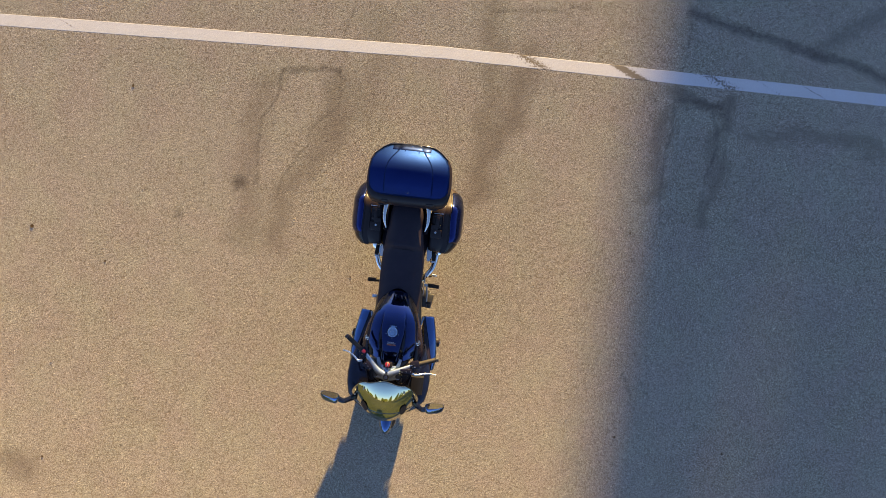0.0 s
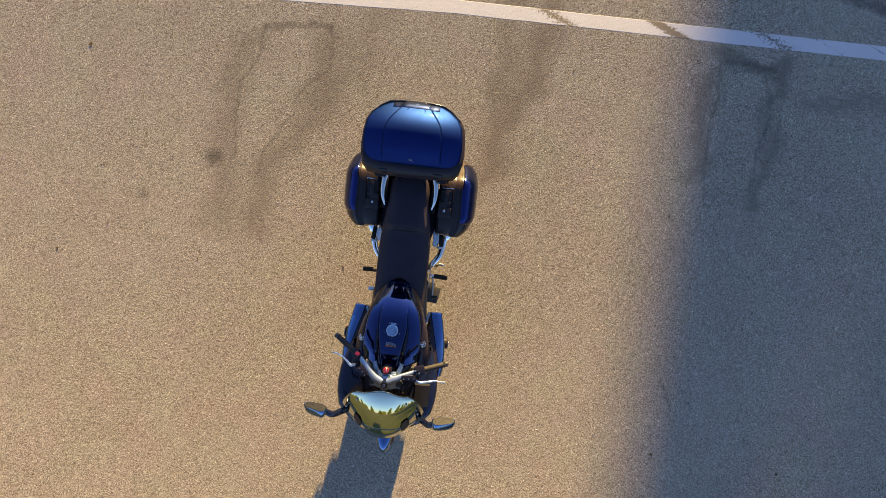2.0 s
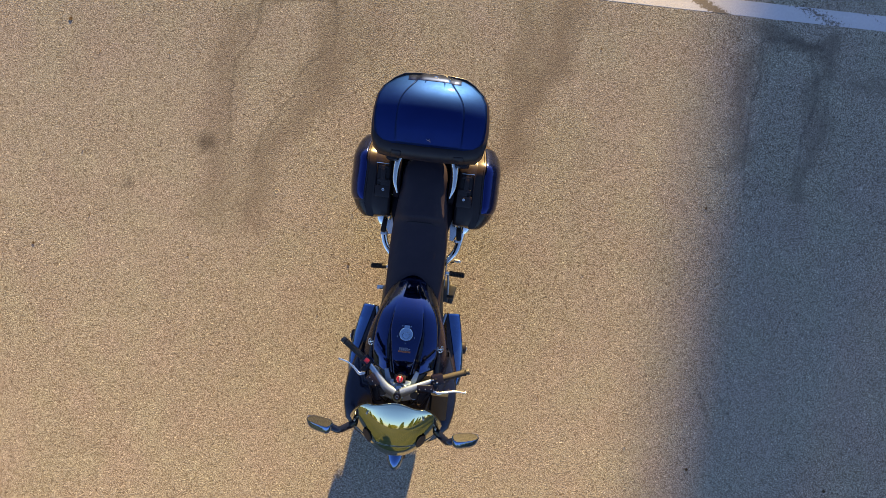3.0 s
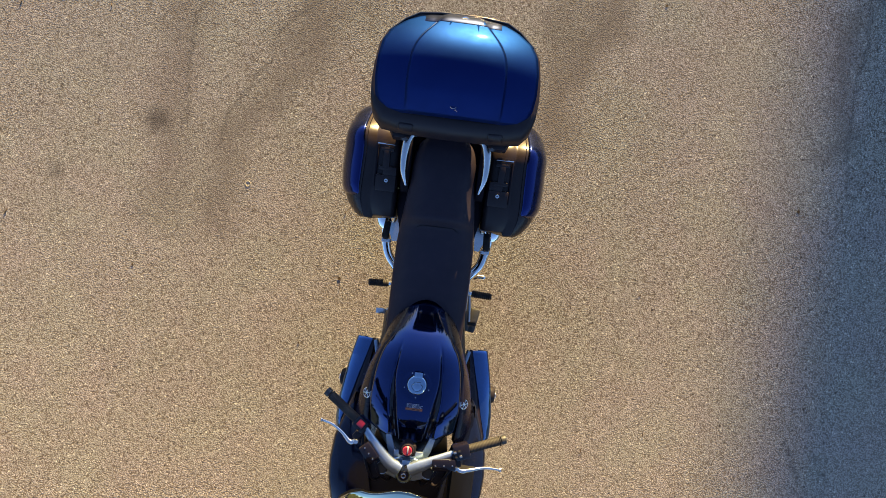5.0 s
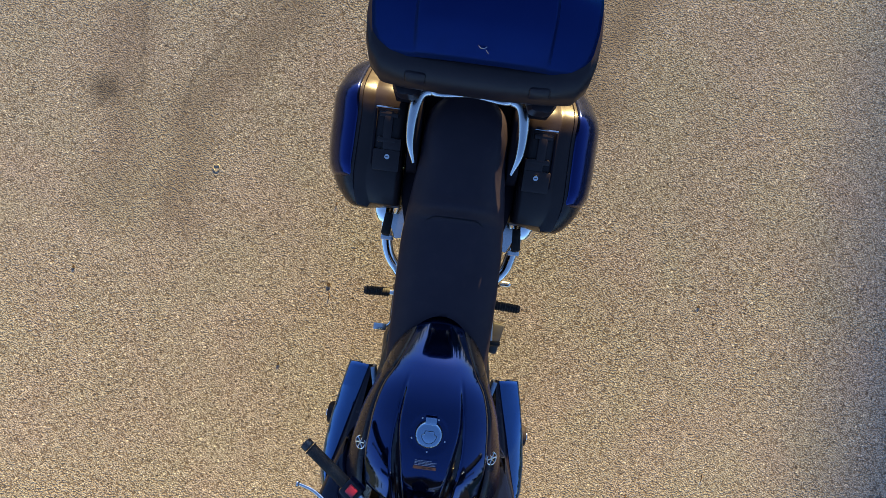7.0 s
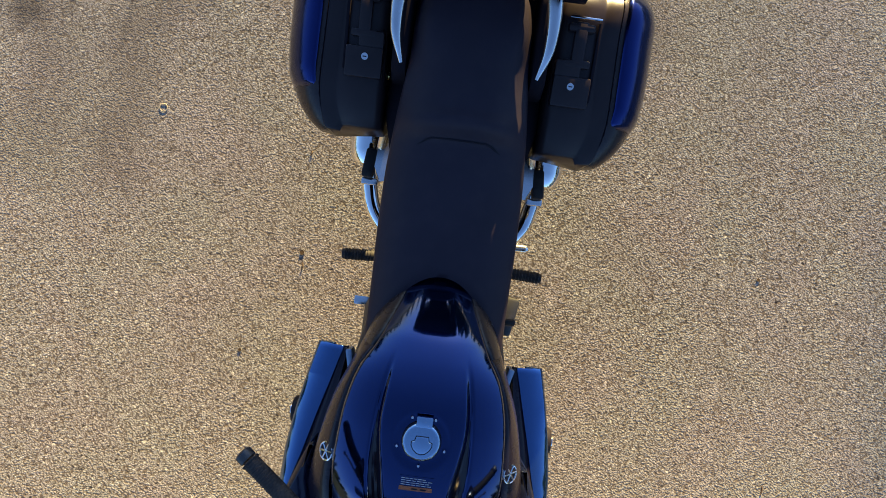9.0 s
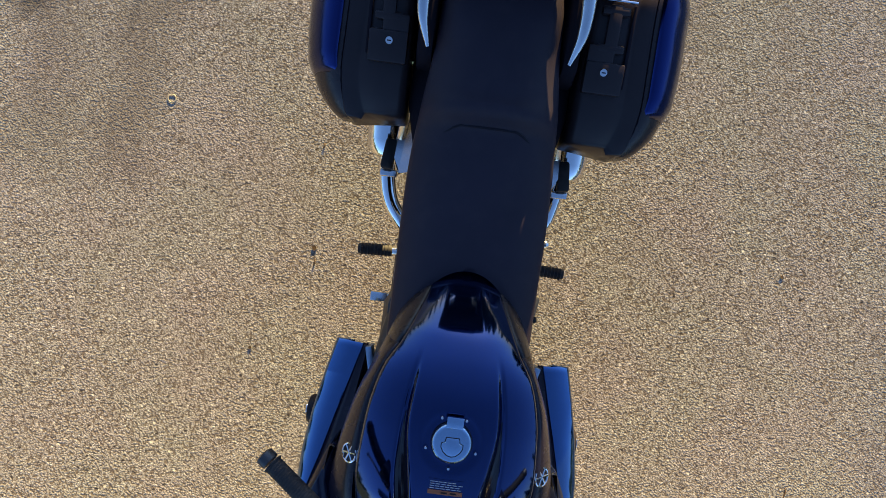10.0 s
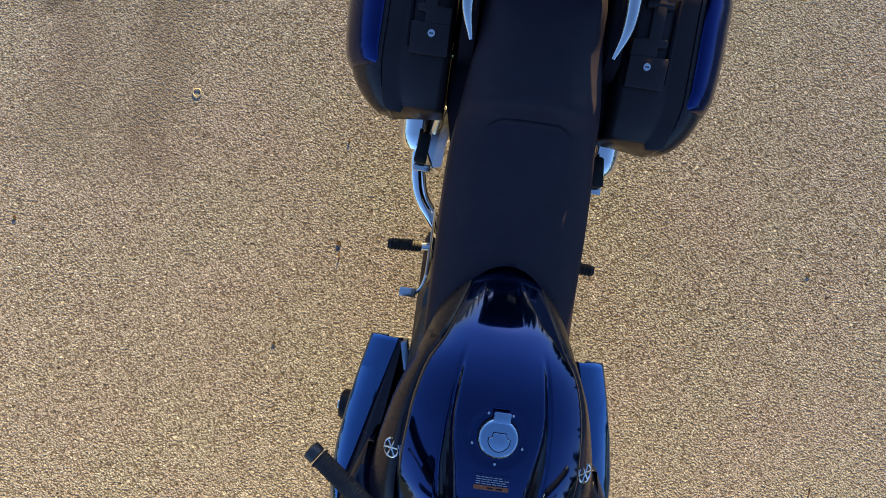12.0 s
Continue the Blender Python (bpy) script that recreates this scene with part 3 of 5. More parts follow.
def seat():
    half = [(0.13, 0.166), (0.30, 0.166), (0.45, 0.167), (0.58, 0.164), (0.70, 0.150), (0.82, 0.137), (0.93, 0.132), (0.99, 0.116), (1.025, 0.080)]
    top = [(0.13, 0.802), (0.25, 0.808), (0.32, 0.812), (0.40, 0.818), (0.55, 0.822), (0.62, 0.832), (0.66, 0.854), (0.70, 0.868), (0.82, 0.876), (0.95, 0.880), (1.025, 0.872)]
    rings = []
    for i in range(60):
        v = i / 59
        row = []
        for j in range(41):
            u = j / 40 * 2 - 1
            y0 = 0.326 - 0.195 * abs(u) ** 2.1      # the front edge hugs the tank
            y = y0 + (1.025 - y0) * v
            w = lerp(half, y)
            edge_roll = 3.5 + 6.0 * step(0.81, 0.90, y) - 0.7 * math.exp(-((y - 0.77) / 0.045) ** 2)
            z = lerp(top, y) - 0.040 * abs(u) ** edge_roll - 0.012 * u * u
            z += 0.017 * math.exp(-((y - 0.676) / 0.022) ** 2) * (1 - abs(u) ** 4)
            z -= 0.006 * math.exp(-((y - 0.640) / 0.010) ** 2) * (1 - abs(u) ** 6)
            z -= 0.006 * (1 - step(0.0, 0.03, v))
            row.append((u * w, y, z))
        rings.append(row)
    # skirts: the edge turns down all round
    bm = loft(rings, closed=False)
    edge = [e for e in bm.edges if len(e.link_faces) == 1]
    for drop, out in ((0.012, 0.003), (0.05, -0.004)):
        made = bmesh.ops.extrude_edge_only(bm, edges=edge)["geom"]
        vs = [g for g in made if isinstance(g, bmesh.types.BMVert)]
        edge = [g for g in made if isinstance(g, bmesh.types.BMEdge)]
        for v in vs:
            v.co.z -= drop
            v.co.x += math.copysign(out, v.co.x)
    st = part("seat", bm, VINYL, bike, "black vinyl rider and pillion seat with a step", sharp=70)
    # stitched seam across the step
    pts = []
    for j in range(21):
        u = j / 10 - 1
        y = 0.642 - 0.055 * max(0.0, abs(u) - 0.45) / 0.55
        pts.append((u * lerp(half, y) * 0.97, y, lerp(top, y) - 0.040 * abs(u) ** 3.5 - 0.012 * u * u - 0.002))
    part("seam", tube(pts, 0.0024, 6, smooth=0), BLACK, st)


seat()


def tail():
    rings = []
    for y, w, z0, z1 in ((0.48, 0.150, 0.60, 0.72), (0.62, 0.172, 0.60, 0.735), (0.71, 0.194, 0.60, 0.74), (0.95, 0.194, 0.62, 0.75), (1.05, 0.135, 0.72, 0.81), (1.2, 0.095, 0.76, 0.83), (1.27, 0.05, 0.77, 0.80)):
        rings.append([(w * c, y, (z0 + z1) / 2 + (z1 - z0) / 2 * s) for c, s in ((math.copysign(abs(math.cos(a)) ** 0.5, math.cos(a)), math.copysign(abs(math.sin(a)) ** 0.5, math.sin(a))) for a in (2 * math.pi * k / 28 for k in range(28)))])
    part("tail_cowl", loft(rings), MATT_BLACK, bike, "black tail section under the seat")
    part("tail_light", box((0, 1.275, 0.785), (0.13, 0.03, 0.045), 0.01), RED_LENS, bike, "red tail light")
    # rack under the case, and carriers of the side cases
    rack = part("luggage_rack", box((0, 1.17, 0.886), (0.24, 0.28, 0.016), 0.006), BLACK, bike, "black luggage rack plate")
    for x in (-0.08, 0.08):
        for y in (1.04, 1.2):
            part("strut", tube([(x, y, 0.80), (x, y, 0.884)], 0.011, 10, smooth=0), BLACK, rack)
    # side covers added at this height to shade the seat's edge
    for s in (-1, 1):
        part("tail_side_cover", loft([[(s * x, y, z) for x, z in ((0.142, 0.74), (0.146, t - 0.008), (0.156, t), (0.172, t - 0.004), (0.180, t - 0.02), (0.180, 0.74))] for y, t in ((0.78, 0.80), (0.80, 0.834), (0.86, 0.852), (0.96, 0.864), (1.02, 0.866), (1.04, 0.84))]), MATT_BLACK, bike, "black cover beside the seat's tail, raised to block the sun", sharp=50)
    at = Vector((-0.193, 0.796, 0.735))
    part("mount_bolt", lathe(at, at + Vector((0.004, 0.004, 0.012)), [(0, 0.009), (0.7, 0.009), (1, 0.006)], 12), BRASS_METAL, bike, "brass bolt of the side case mount")
    # added plate, hidden by the top case, that blocks the low sun
    part("case_mount", box((0, 1.12, 0.755), (0.41, 0.03, 0.21), 0.008), MATT_BLACK, bike, "unseen black plate added to block the sun between the side cases")
    for s in (-1, 1):
        part("case_carrier", tube([(s * 0.15, 0.84, 0.70), (s * 0.185, 0.86, 0.66), (s * 0.197, 0.92, 0.62), (s * 0.197, 1.05, 0.64), (s * 0.12, 1.13, 0.78)], 0.010, 10), MATT_BLACK, bike, "black tubular side case carrier")


tail()


def grab_rail():
    pts = [(-0.155, 0.80, 0.845), (-0.172, 0.86, 0.872), (-0.172, 0.94, 0.888), (-0.158, 1.005, 0.894), (-0.125, 1.022, 0.893), (-0.095, 1.014, 0.892), (0, 1.022, 0.892)]
    pts = pts + [(-x, y, z) for x, y, z in reversed(pts[:-1])]
    part("grab_rail", tube(pts, [0.004, 0.012, 0.016, 0.020, 0.020, 0.011, 0.009, 0.011, 0.020, 0.020, 0.016, 0.012, 0.004], 14, 0.6), SILVER, bike, "polished silver grab rail behind the seat")


grab_rail()


def side_fairings():
    # low wing: outer edge, inner edge and height along its length
    wing = [(0.105, 0.305, 0.236, 0.606), (0.09, 0.309, 0.240, 0.608), (0.02, 0.324, 0.257, 0.615), (-0.08, 0.342, 0.283, 0.625), (-0.18, 0.354, 0.307, 0.635), (-0.27, 0.356, 0.332, 0.645), (-0.33, 0.347, 0.332, 0.650)]
    prof = [(y, ((0.21 + 0.05 * step(0.0, 0.1, y), z - 0.02 - 0.18 * step(0.105, -0.02, y)), (o + 0.003 * step(0.1, 0.0, y), z - 0.018 - 0.067 * step(0.105, 0.0, y)), (o, z - 0.014), (o - 0.006, z - 0.006), (i - 0.004, z + 0.020))) for y, o, i, z in wing]
    deep = [(0.220, 0.622), (0.222, 0.625), (0.230, 0.640), (0.242, 0.655), (0.256, 0.672), (0.265, 0.690), (0.265, 0.700)]
    inner = [(y, ((i - 0.003, z + 0.017), ((i + dx) / 2, (z + dz) / 2 + 0.006), (dx, dz), (dx - 0.02 * step(0.1, 0.0, y), dz - 0.01 - 0.08 * step(0.105, 0.0, y)))) for (y, o, i, z), (dx, dz) in zip(wing, deep)]
    # upper front half: outer edge, inner edge and height
    front = [(-0.105, 0.262, 0.256, 0.785), (-0.150, 0.279, 0.246, 0.806), (-0.200, 0.296, 0.236, 0.824), (-0.286, 0.321, 0.205, 0.848), (-0.374, 0.327, 0.170, 0.866), (-0.450, 0.321, 0.150, 0.878), (-0.530, 0.303, 0.130, 0.884), (-0.600, 0.240, 0.09, 0.882), (-0.645, 0.160, 0.05, 0.872)]
    upper = [(y, ((i - 0.02, z - 0.09), (i, z - 0.004), (i * 0.5 + o * 0.5, z + 0.008), (o - 0.012, z + 0.004), (o, z - 0.012), (o - 0.006, z - 0.11), (o - 0.09, z - 0.27))) for y, o, i, z in front]
    for s in (-1, 1):
        # paler than the tank, the mirrored sky being part of its base colour
        f = part("side_fairing", loft([[(s * x, y, z) for x, z in row] for y, row in prof], closed=False), SKYLIT_BLUE, bike, "glossy blue side fairing panel", sharp=50)
        solid(f, 0.008)
        f.modifiers.new("round", "BEVEL").width = 0.003
        g = part("inner_fairing", loft([[(s * x, y, z) for x, z in row] for y, row in inner], closed=False), PURPLE, bike, "purple-black inner fairing panel", sharp=70)
        solid(g, 0.005)
        h = part("front_fairing", loft([[(s * x, y, z) for x, z in row] for y, row in upper], closed=False), NAVY, bike, "glossy navy front fairing half", sharp=60)
        solid(h, 0.006)
        c = Vector((s * 0.322, -0.120, 0.49))
        bob = part("crash_bobbin", lathe(c, c + Vector((s * 0.055, 0, 0)), [(0, 0.026), (0.1, 0.041), (0.78, 0.041), (0.93, 0.035), (1, 0.020)], 24), BLACK, bike, "black crash bobbin with a metal end")
        part("end_cap", lathe(c + Vector((s * 0.053, 0, 0)), c + Vector((s * 0.060, 0, 0)), [(0, 0.016), (0.7, 0.016), (1, 0.012)], 20), CHROME, bob)


side_fairings()


def screen():
    rows = []
    prof = [(0.00, -0.342, 1.205, 0.150, 0.00), (0.08, -0.375, 1.192, 0.188, 0.012), (0.20, -0.425, 1.165, 0.216, 0.030), (0.34, -0.480, 1.128, 0.238, 0.050),
            (0.50, -0.545, 1.077, 0.254, 0.075), (0.66, -0.605, 1.027, 0.256, 0.10), (0.82, -0.660, 0.978, 0.240, 0.115), (1.0, -0.705, 0.925, 0.185, 0.09)]
    tabs = [[(p[0], p[k]) for p in prof] for k in (1, 2, 3, 4)]
    for i in range(41):
        v = i / 40
        yc, zc, w, back = (lerp(t, v) for t in tabs)
        row = []
        for j in range(49):
            u = j / 24 - 1
            a = abs(u)
            y = yc + back * a ** 2.4 + 0.012 * math.cos(u * math.pi * 1.2) * (1 - v) ** 4
            z = zc - (0.016 + 0.060 * v) * a ** 2.2
            row.append((w * u, y, z))
        rows.append(row)
    sc = part("windscreen", loft(rows, closed=False), GOLD_SCREEN, bike, "mirror-tinted windscreen and nose reflecting field and sky", sharp=70)
    solid(sc, 0.004)
    part("screen_lining", loft([[(x * 0.985, y + 0.010, z - 0.009) for x, y, z in r] for r in rows[1:]], closed=False), RUBBER, sc, "matt black inner face", sharp=70)
    for s in (-1, 1):
        for x, y, z in ((0.150, -0.405, 1.165), (0.222, -0.478, 1.075)):
            part("screw", lathe((s * x, y, z - 0.008), (s * x, y - 0.004, z + 0.009), [(0, 0.0055), (0.8, 0.0055), (1, 0.003)], 12), STEEL, sc)
        # dark air slot with its rim
        rings = []
        for k in range(20):
            t = 2 * math.pi * k / 20
            rings.append(t)
        ring = [(s * (0.150 + 0.022 * math.cos(t) - 0.012 * math.sin(t)), -0.575 - 0.050 * math.sin(t), 0) for t in rings]
        low, high = [], []
        for x, y, _ in ring:
            # find the skin's height under this place
            best = min((p for r in rows for p in r), key=lambda p: (p[0] - x) ** 2 + (p[1] - y) ** 2)
            low.append((x, y, best[2] - 0.006))
            high.append((x, y, best[2] + 0.010))
        part("air_slot", loft([low, high]), BLACK, sc, "dark air slot")
    # parting line between the screen and the nose
    for k, lift in ((28, 0.0015),):
        part("parting_line", tube([(x, y - lift, z + lift) for x, y, z in rows[k]], 0.0018, 6, smooth=0), GOLD_SCREEN, sc)
    # black cockpit tray behind the screen
    tray = [[(u * w, y + 0.03 * abs(u) ** 2, z - 0.03 * abs(u) ** 2) for u in (-1, -0.7, -0.35, 0, 0.35, 0.7, 1)] for y, z, w in ((-0.33, 0.835, 0.16), (-0.37, 0.855, 0.18), (-0.42, 0.865, 0.19), (-0.50, 0.872, 0.19), (-0.56, 0.868, 0.19))]
    solid(part("instrument_panel", loft(tray, closed=False), BLACK, bike, "black instrument tray behind the windscreen", sharp=70), 0.006)


screen()


def glove_box():
    rows = [[(x, y, z) for x, z in ((0.176, 0.86), (0.180, 0.925), (0.186, 0.932), (0.23, 0.936), (0.268, 0.926), (0.276, 0.916), (0.280, 0.86))] for y in (-0.474, -0.468, -0.40, -0.342, -0.336)]
    part("glove_box", loft(rows), PAD_BLACK, bike, "dark grey storage box lid beside the instruments", sharp=40)


glove_box()


def mirrors():
    for s, out in ((-1, (-0.396, -0.480, 1.160)), (1, (0.384, -0.484, 1.150))):
        arm = part("mirror_arm", tube([(s * 0.226, -0.520, 0.985), (s * 0.262, -0.524, 1.065), (s * 0.296, -0.528, 1.115), (s * 0.335, -0.510, 1.135)], [0.024, 0.021, 0.019, 0.020], 12, 0.7), NAVY, bike, "dark mirror arm")
        c = Vector(out)
        rot = Matrix.Rotation(radians(s * -3), 3, "Z") @ Matrix.Rotation(radians(-62), 3, "X") @ Matrix.Rotation(radians(s * 17), 3, "Z")

        def ring(scale, depth):
            out_ = []
            for k in range(32):
                t = 2 * math.pi * k / 32
                x = math.copysign(abs(math.cos(t)) ** 0.68, math.cos(t)) * 0.074 * scale
                y = math.copysign(abs(math.sin(t)) ** 0.7, math.sin(t)) * 0.030 * scale * (1 - 0.22 * s * x / 0.08)
                out_.append(c + rot @ Vector((x, y, depth)))
            return out_
        part("mirror_shell", loft([ring(0.60, -0.056), ring(0.84, -0.050), ring(0.97, -0.030), ring(1.0, -0.004), ring(0.995, 0.0), ring(0.97, 0.004), ring(0.93, 0.001)]), SKYLIT_BLUE, arm, "blue mirror housing", sharp=50)
        part("mirror_glass", loft([ring(0.935, 0.0015), ring(0.92, 0.0035)]), MIRROR, arm, "mirror glass reflecting the ground")


mirrors()


def cockpit():
    # top yoke with the steering stem nut
    yoke = part("top_yoke", loft([[(x, y, z) for x, y in ((-0.10, -0.30), (-0.03, -0.275), (0.03, -0.275), (0.10, -0.30), (0.115, -0.325), (0.10, -0.345), (0.03, -0.365), (-0.03, -0.365), (-0.10, -0.345), (-0.115, -0.325))] for z in (0.995, 1.018)]), ALLOY, bike, "silver top yoke")
    yoke.modifiers.new("round", "BEVEL").width = 0.004
    part("stem_nut", lathe((-0.008, -0.338, 1.005), (-0.008, -0.338, 1.040), [(0, 0.033), (0.8, 0.033), (0.9, 0.031), (1.0, 0.0265)], 32), CAP_METAL, yoke)
    part("stem_cap", lathe((-0.008, -0.338, 1.035), (-0.008, -0.338, 1.045), [(0, 0.021), (0.7, 0.021), (1, 0.019)], 24), NAVY, yoke)
    part("stem_ring", torus((-0.008, -0.338, 1.045), (0, 0, 1), 0.008, 0.0022, 20, 8), CHROME, yoke)
    part("bridge", box((-0.004, -0.302, 1.030), (0.034, 0.05, 0.025), 0.007), ALLOY, yoke)
    part("bridge_bolt", lathe((-0.003, -0.300, 1.040), (-0.003, -0.300, 1.046), [(0, 0.007), (1, 0.006)], 12), DARK_METAL, yoke)
    part("ignition_bracket", box((0.0, -0.268, 1.008), (0.118, 0.034, 0.016), 0.005), ALLOY, yoke)
    for s in (-1, 1):
        part("yoke_arm", loft([[(s * x, y, z) for x, y in ((0.035, -0.300), (0.060, -0.245), (0.078, -0.200), (0.098, -0.205), (0.086, -0.255), (0.062, -0.312))] for z in (0.975, 0.992)]), ALLOY, yoke)
    key = part("ignition_switch", lathe((-0.005, -0.240, 0.98), (-0.005, -0.240, 1.045), [(0, 0.026), (0.9, 0.026), (1, 0.023)], 28), BLACK, bike, "ignition switch with a red cover")
    part("switch_plate", box((-0.005, -0.243, 1.020), (0.066, 0.046, 0.030), 0.008), BLACK, key)
    part("red_cover", lathe((-0.005, -0.240, 1.044), (-0.005, -0.240, 1.052), [(0, 0.019), (0.6, 0.019), (1, 0.016)], 24), RED, key, "red switch cover")
    part("key_slot", box((-0.003, -0.236, 1.053), (0.005, 0.026, 0.003), 0.001), WHITE, key)
    for x, y in ((-0.095, -0.325), (0.085, -0.325)):
        part("fork_tube", tube([(x, y, 1.02), (x * 0.98, -0.63, 0.32)], 0.024, 18, smooth=0), STEEL, bike, "steel fork tube")
        part("fork_cap", lathe((x, y, 1.015), (x, y, 1.030), [(0, 0.023), (0.7, 0.023), (1, 0.018)], 20), DARK_METAL, bike)
    bars = [
        (-1, (-0.028, -0.318, 1.035), (-0.075, -0.290, 1.040), (-0.135, -0.225, 1.040), (-0.190, -0.165, 1.032), (-0.350, -0.058, 1.000)),
        (1, (0.012, -0.315, 1.035), (0.055, -0.292, 1.040), (0.115, -0.260, 1.040), (0.190, -0.225, 1.032), (0.375, -0.163, 1.000)),
    ]
    for s, a, b, c, d, e in bars:
        a, b, c, d, e = (Vector(v) for v in (a, b, c, d, e))
        bar = part("handlebar", tube([a, b, c, d], [0.027, 0.024, 0.017, 0.0125], 16, 0.72), ALLOY, bike, "silver handlebar half")
        way = (e - d).normalized()
        g0 = d + way * 0.030
        ridges = [(0, 0.0185)]
        for k in range(24):
            ridges += [(0.02 + k * 0.038, 0.0175), (0.03 + k * 0.038, 0.0169), (0.045 + k * 0.038, 0.0169)]
        ridges += [(0.94, 0.0195), (0.955, 0.0195), (0.96, 0.0165)]
        part("grip", lathe(g0, e - way * 0.018, ridges, 18), RUBBER, bar, "black rubber grip")
        part("bar_end", lathe(e - way * 0.020, e, [(0, 0.0165), (0.15, 0.0175), (0.85, 0.0175), (1, 0.013)], 18), DARK_METAL, bar, "dark metal bar end weight")
        q = way.to_track_quat("X", "Z").to_matrix().to_4x4()
        sw = part("switch_housing", box(d + way * (0.006 if s < 0 else 0.014), (0.056, 0.052, 0.044) if s < 0 else (0.066, 0.060, 0.046), 0.009, q), PANEL_GLOSS, bar, "black switch housing")
        if s < 0:
            part("kill_switch", box(d + way * 0.010 + Vector((0.004, 0.004, 0.024)), (0.028, 0.026, 0.014), 0.004, q), RED, sw, "red engine kill switch")
            part("start_button", lathe(d + Vector((-0.014, -0.016, 0.018)), d + Vector((-0.016, -0.020, 0.027)), [(0, 0.006), (1, 0.005)], 12), BLACK, sw)
        else:
            for k, (dx, dy) in enumerate(((-0.012, 0.004), (0.004, 0.010), (0.012, -0.008), (-0.004, -0.014))):
                part("switch_button", box(d + Vector((dx, dy, 0.024)), (0.011, 0.008, 0.010), 0.002, q), BLACK_GLOSS if k % 2 else STEEL, sw)
        # lever, perch and fluid reservoir
        if s < 0:
            perch, tip = Vector((-0.205, -0.225, 1.045)), Vector((-0.352, -0.170, 1.015))
            bend = [perch, Vector((-0.228, -0.232, 1.045)), Vector((-0.262, -0.205, 1.035)), Vector((-0.305, -0.180, 1.025)), tip]
            res, size = Vector((-0.150, -0.262, 1.045)), (0.074, 0.048, 0.034)
            turn = Matrix.Rotation(radians(-48), 4, "Z")
        else:
            perch, tip = Vector((0.185, -0.283, 1.045)), Vector((0.365, -0.283, 1.010))
            bend = [perch, Vector((0.210, -0.293, 1.045)), Vector((0.250, -0.288, 1.035)), Vector((0.305, -0.278, 1.022)), tip]
            res, size = Vector((0.142, -0.274, 1.045)), (0.092, 0.044, 0.034)
            turn = Matrix.Rotation(radians(8), 4, "Z")
        lever = part("lever", tube(bend, [0.011, 0.009, 0.006, 0.005, 0.0045], 12, 0.7), SILVER, bar, "polished silver lever")
        part("lever_ball", lathe(tip - Vector((0.006, 0, 0)), tip + Vector((0.006, 0, 0)), [(0, 0.004), (0.3, 0.0085), (0.7, 0.0085), (1, 0.004)], 12), SILVER, lever)
        part("lever_pivot", lathe(perch - Vector((0, 0, 0.012)), perch + Vector((0, 0, 0.014)), [(0, 0.011), (0.8, 0.011), (1, 0.008)], 16), SILVER, lever)
        part("lever_perch", box((perch + d) / 2, (0.030, 0.055, 0.028), 0.007, q), BLACK, bar)
        tank_ = part("fluid_reservoir", box(res, size, 0.006, turn), PANEL_GLOSS, bar, "black fluid reservoir")
        for k in range(3):
            o = turn @ Vector((size[0] * (k / 2 - 0.5) * 0.7, 0, size[2] / 2))
            part("lid_screw", lathe(res + o - Vector((0, 0, 0.001)), res + o + Vector((0, 0, 0.002)), [(0, 0.0035), (1, 0.003)], 8), STEEL, tank_)
        part("cable", tube([d + Vector((0, -0.03, 0)), (d.x * 0.80, -0.33, 1.03), (d.x * 0.62, -0.39, 0.98), (d.x * 0.4, -0.38, 0.86)], 0.006, 8), BLACK, bike, "black control cable")
        part("hose", tube([res + Vector((-s * 0.02, -0.01, -0.01)), (res.x * 0.7, -0.345, 1.03), (res.x * 0.45, -0.40, 0.95), (res.x * 0.4, -0.42, 0.80)], 0.0055, 8), BLACK, bike)
    for s in (-1, 1):
        part("frame_plate", box((s * 0.209, 0.064, 0.612), (0.018, 0.075, 0.05), 0.005, Matrix.Rotation(radians(s * -14), 4, "Z")), ALLOY, bike, "satin silver frame plate")
    # frame spars meet behind the fork
    part("steering_head", lathe((-0.004, -0.33, 0.78), (-0.004, -0.325, 1.0), [(0, 0.05), (1, 0.045)], 20), STEEL, bike)
    for s in (-1, 1):
        part("frame_spar", tube([(s * 0.03, -0.31, 0.86), (s * 0.12, -0.22, 0.79), (s * 0.165, 0.0, 0.70), (s * 0.155, 0.18, 0.56), (s * 0.14, 0.30, 0.45)], [0.03, 0.036, 0.036, 0.034, 0.04], 12, 1.2), DARK_METAL, bike, "dark aluminium frame spar")


cockpit()


def wheel(name, y, r, width):
    w = part(name, torus((0, y, r), (1, 0, 0), r - width * 0.48, width * 0.48, 48, 16, 1.08), RUBBER, bike, "road tyre and dark cast rim")
    part("rim", torus((0, y, r), (1, 0, 0), r - width * 0.92, width * 0.22, 40, 8, 1.8), DARK_METAL, w)
    part("hub", lathe((-0.08, y, r), (0.08, y, r), [(0, 0.03), (0.2, 0.045), (0.8, 0.045), (1, 0.03)], 20), DARK_METAL, w)
    for k in range(5):
        a = 2 * math.pi * k / 5 + 0.3
        part("wheel_spoke", tube([(0, y + 0.03 * math.cos(a), r + 0.03 * math.sin(a)), (0, y + (r - width) * math.cos(a), r + (r - width) * math.sin(a))], [0.02, 0.014], 8, smooth=0, up=(1, 0, 0)), DARK_METAL, w)
    for s in (-1, 1):
        part("brake_disc", lathe((s * 0.068, y, r), (s * 0.073, y, r), [(0, 0.06), (0.01, 0.145), (0.99, 0.145), (1, 0.06)], 40), STEEL, w)


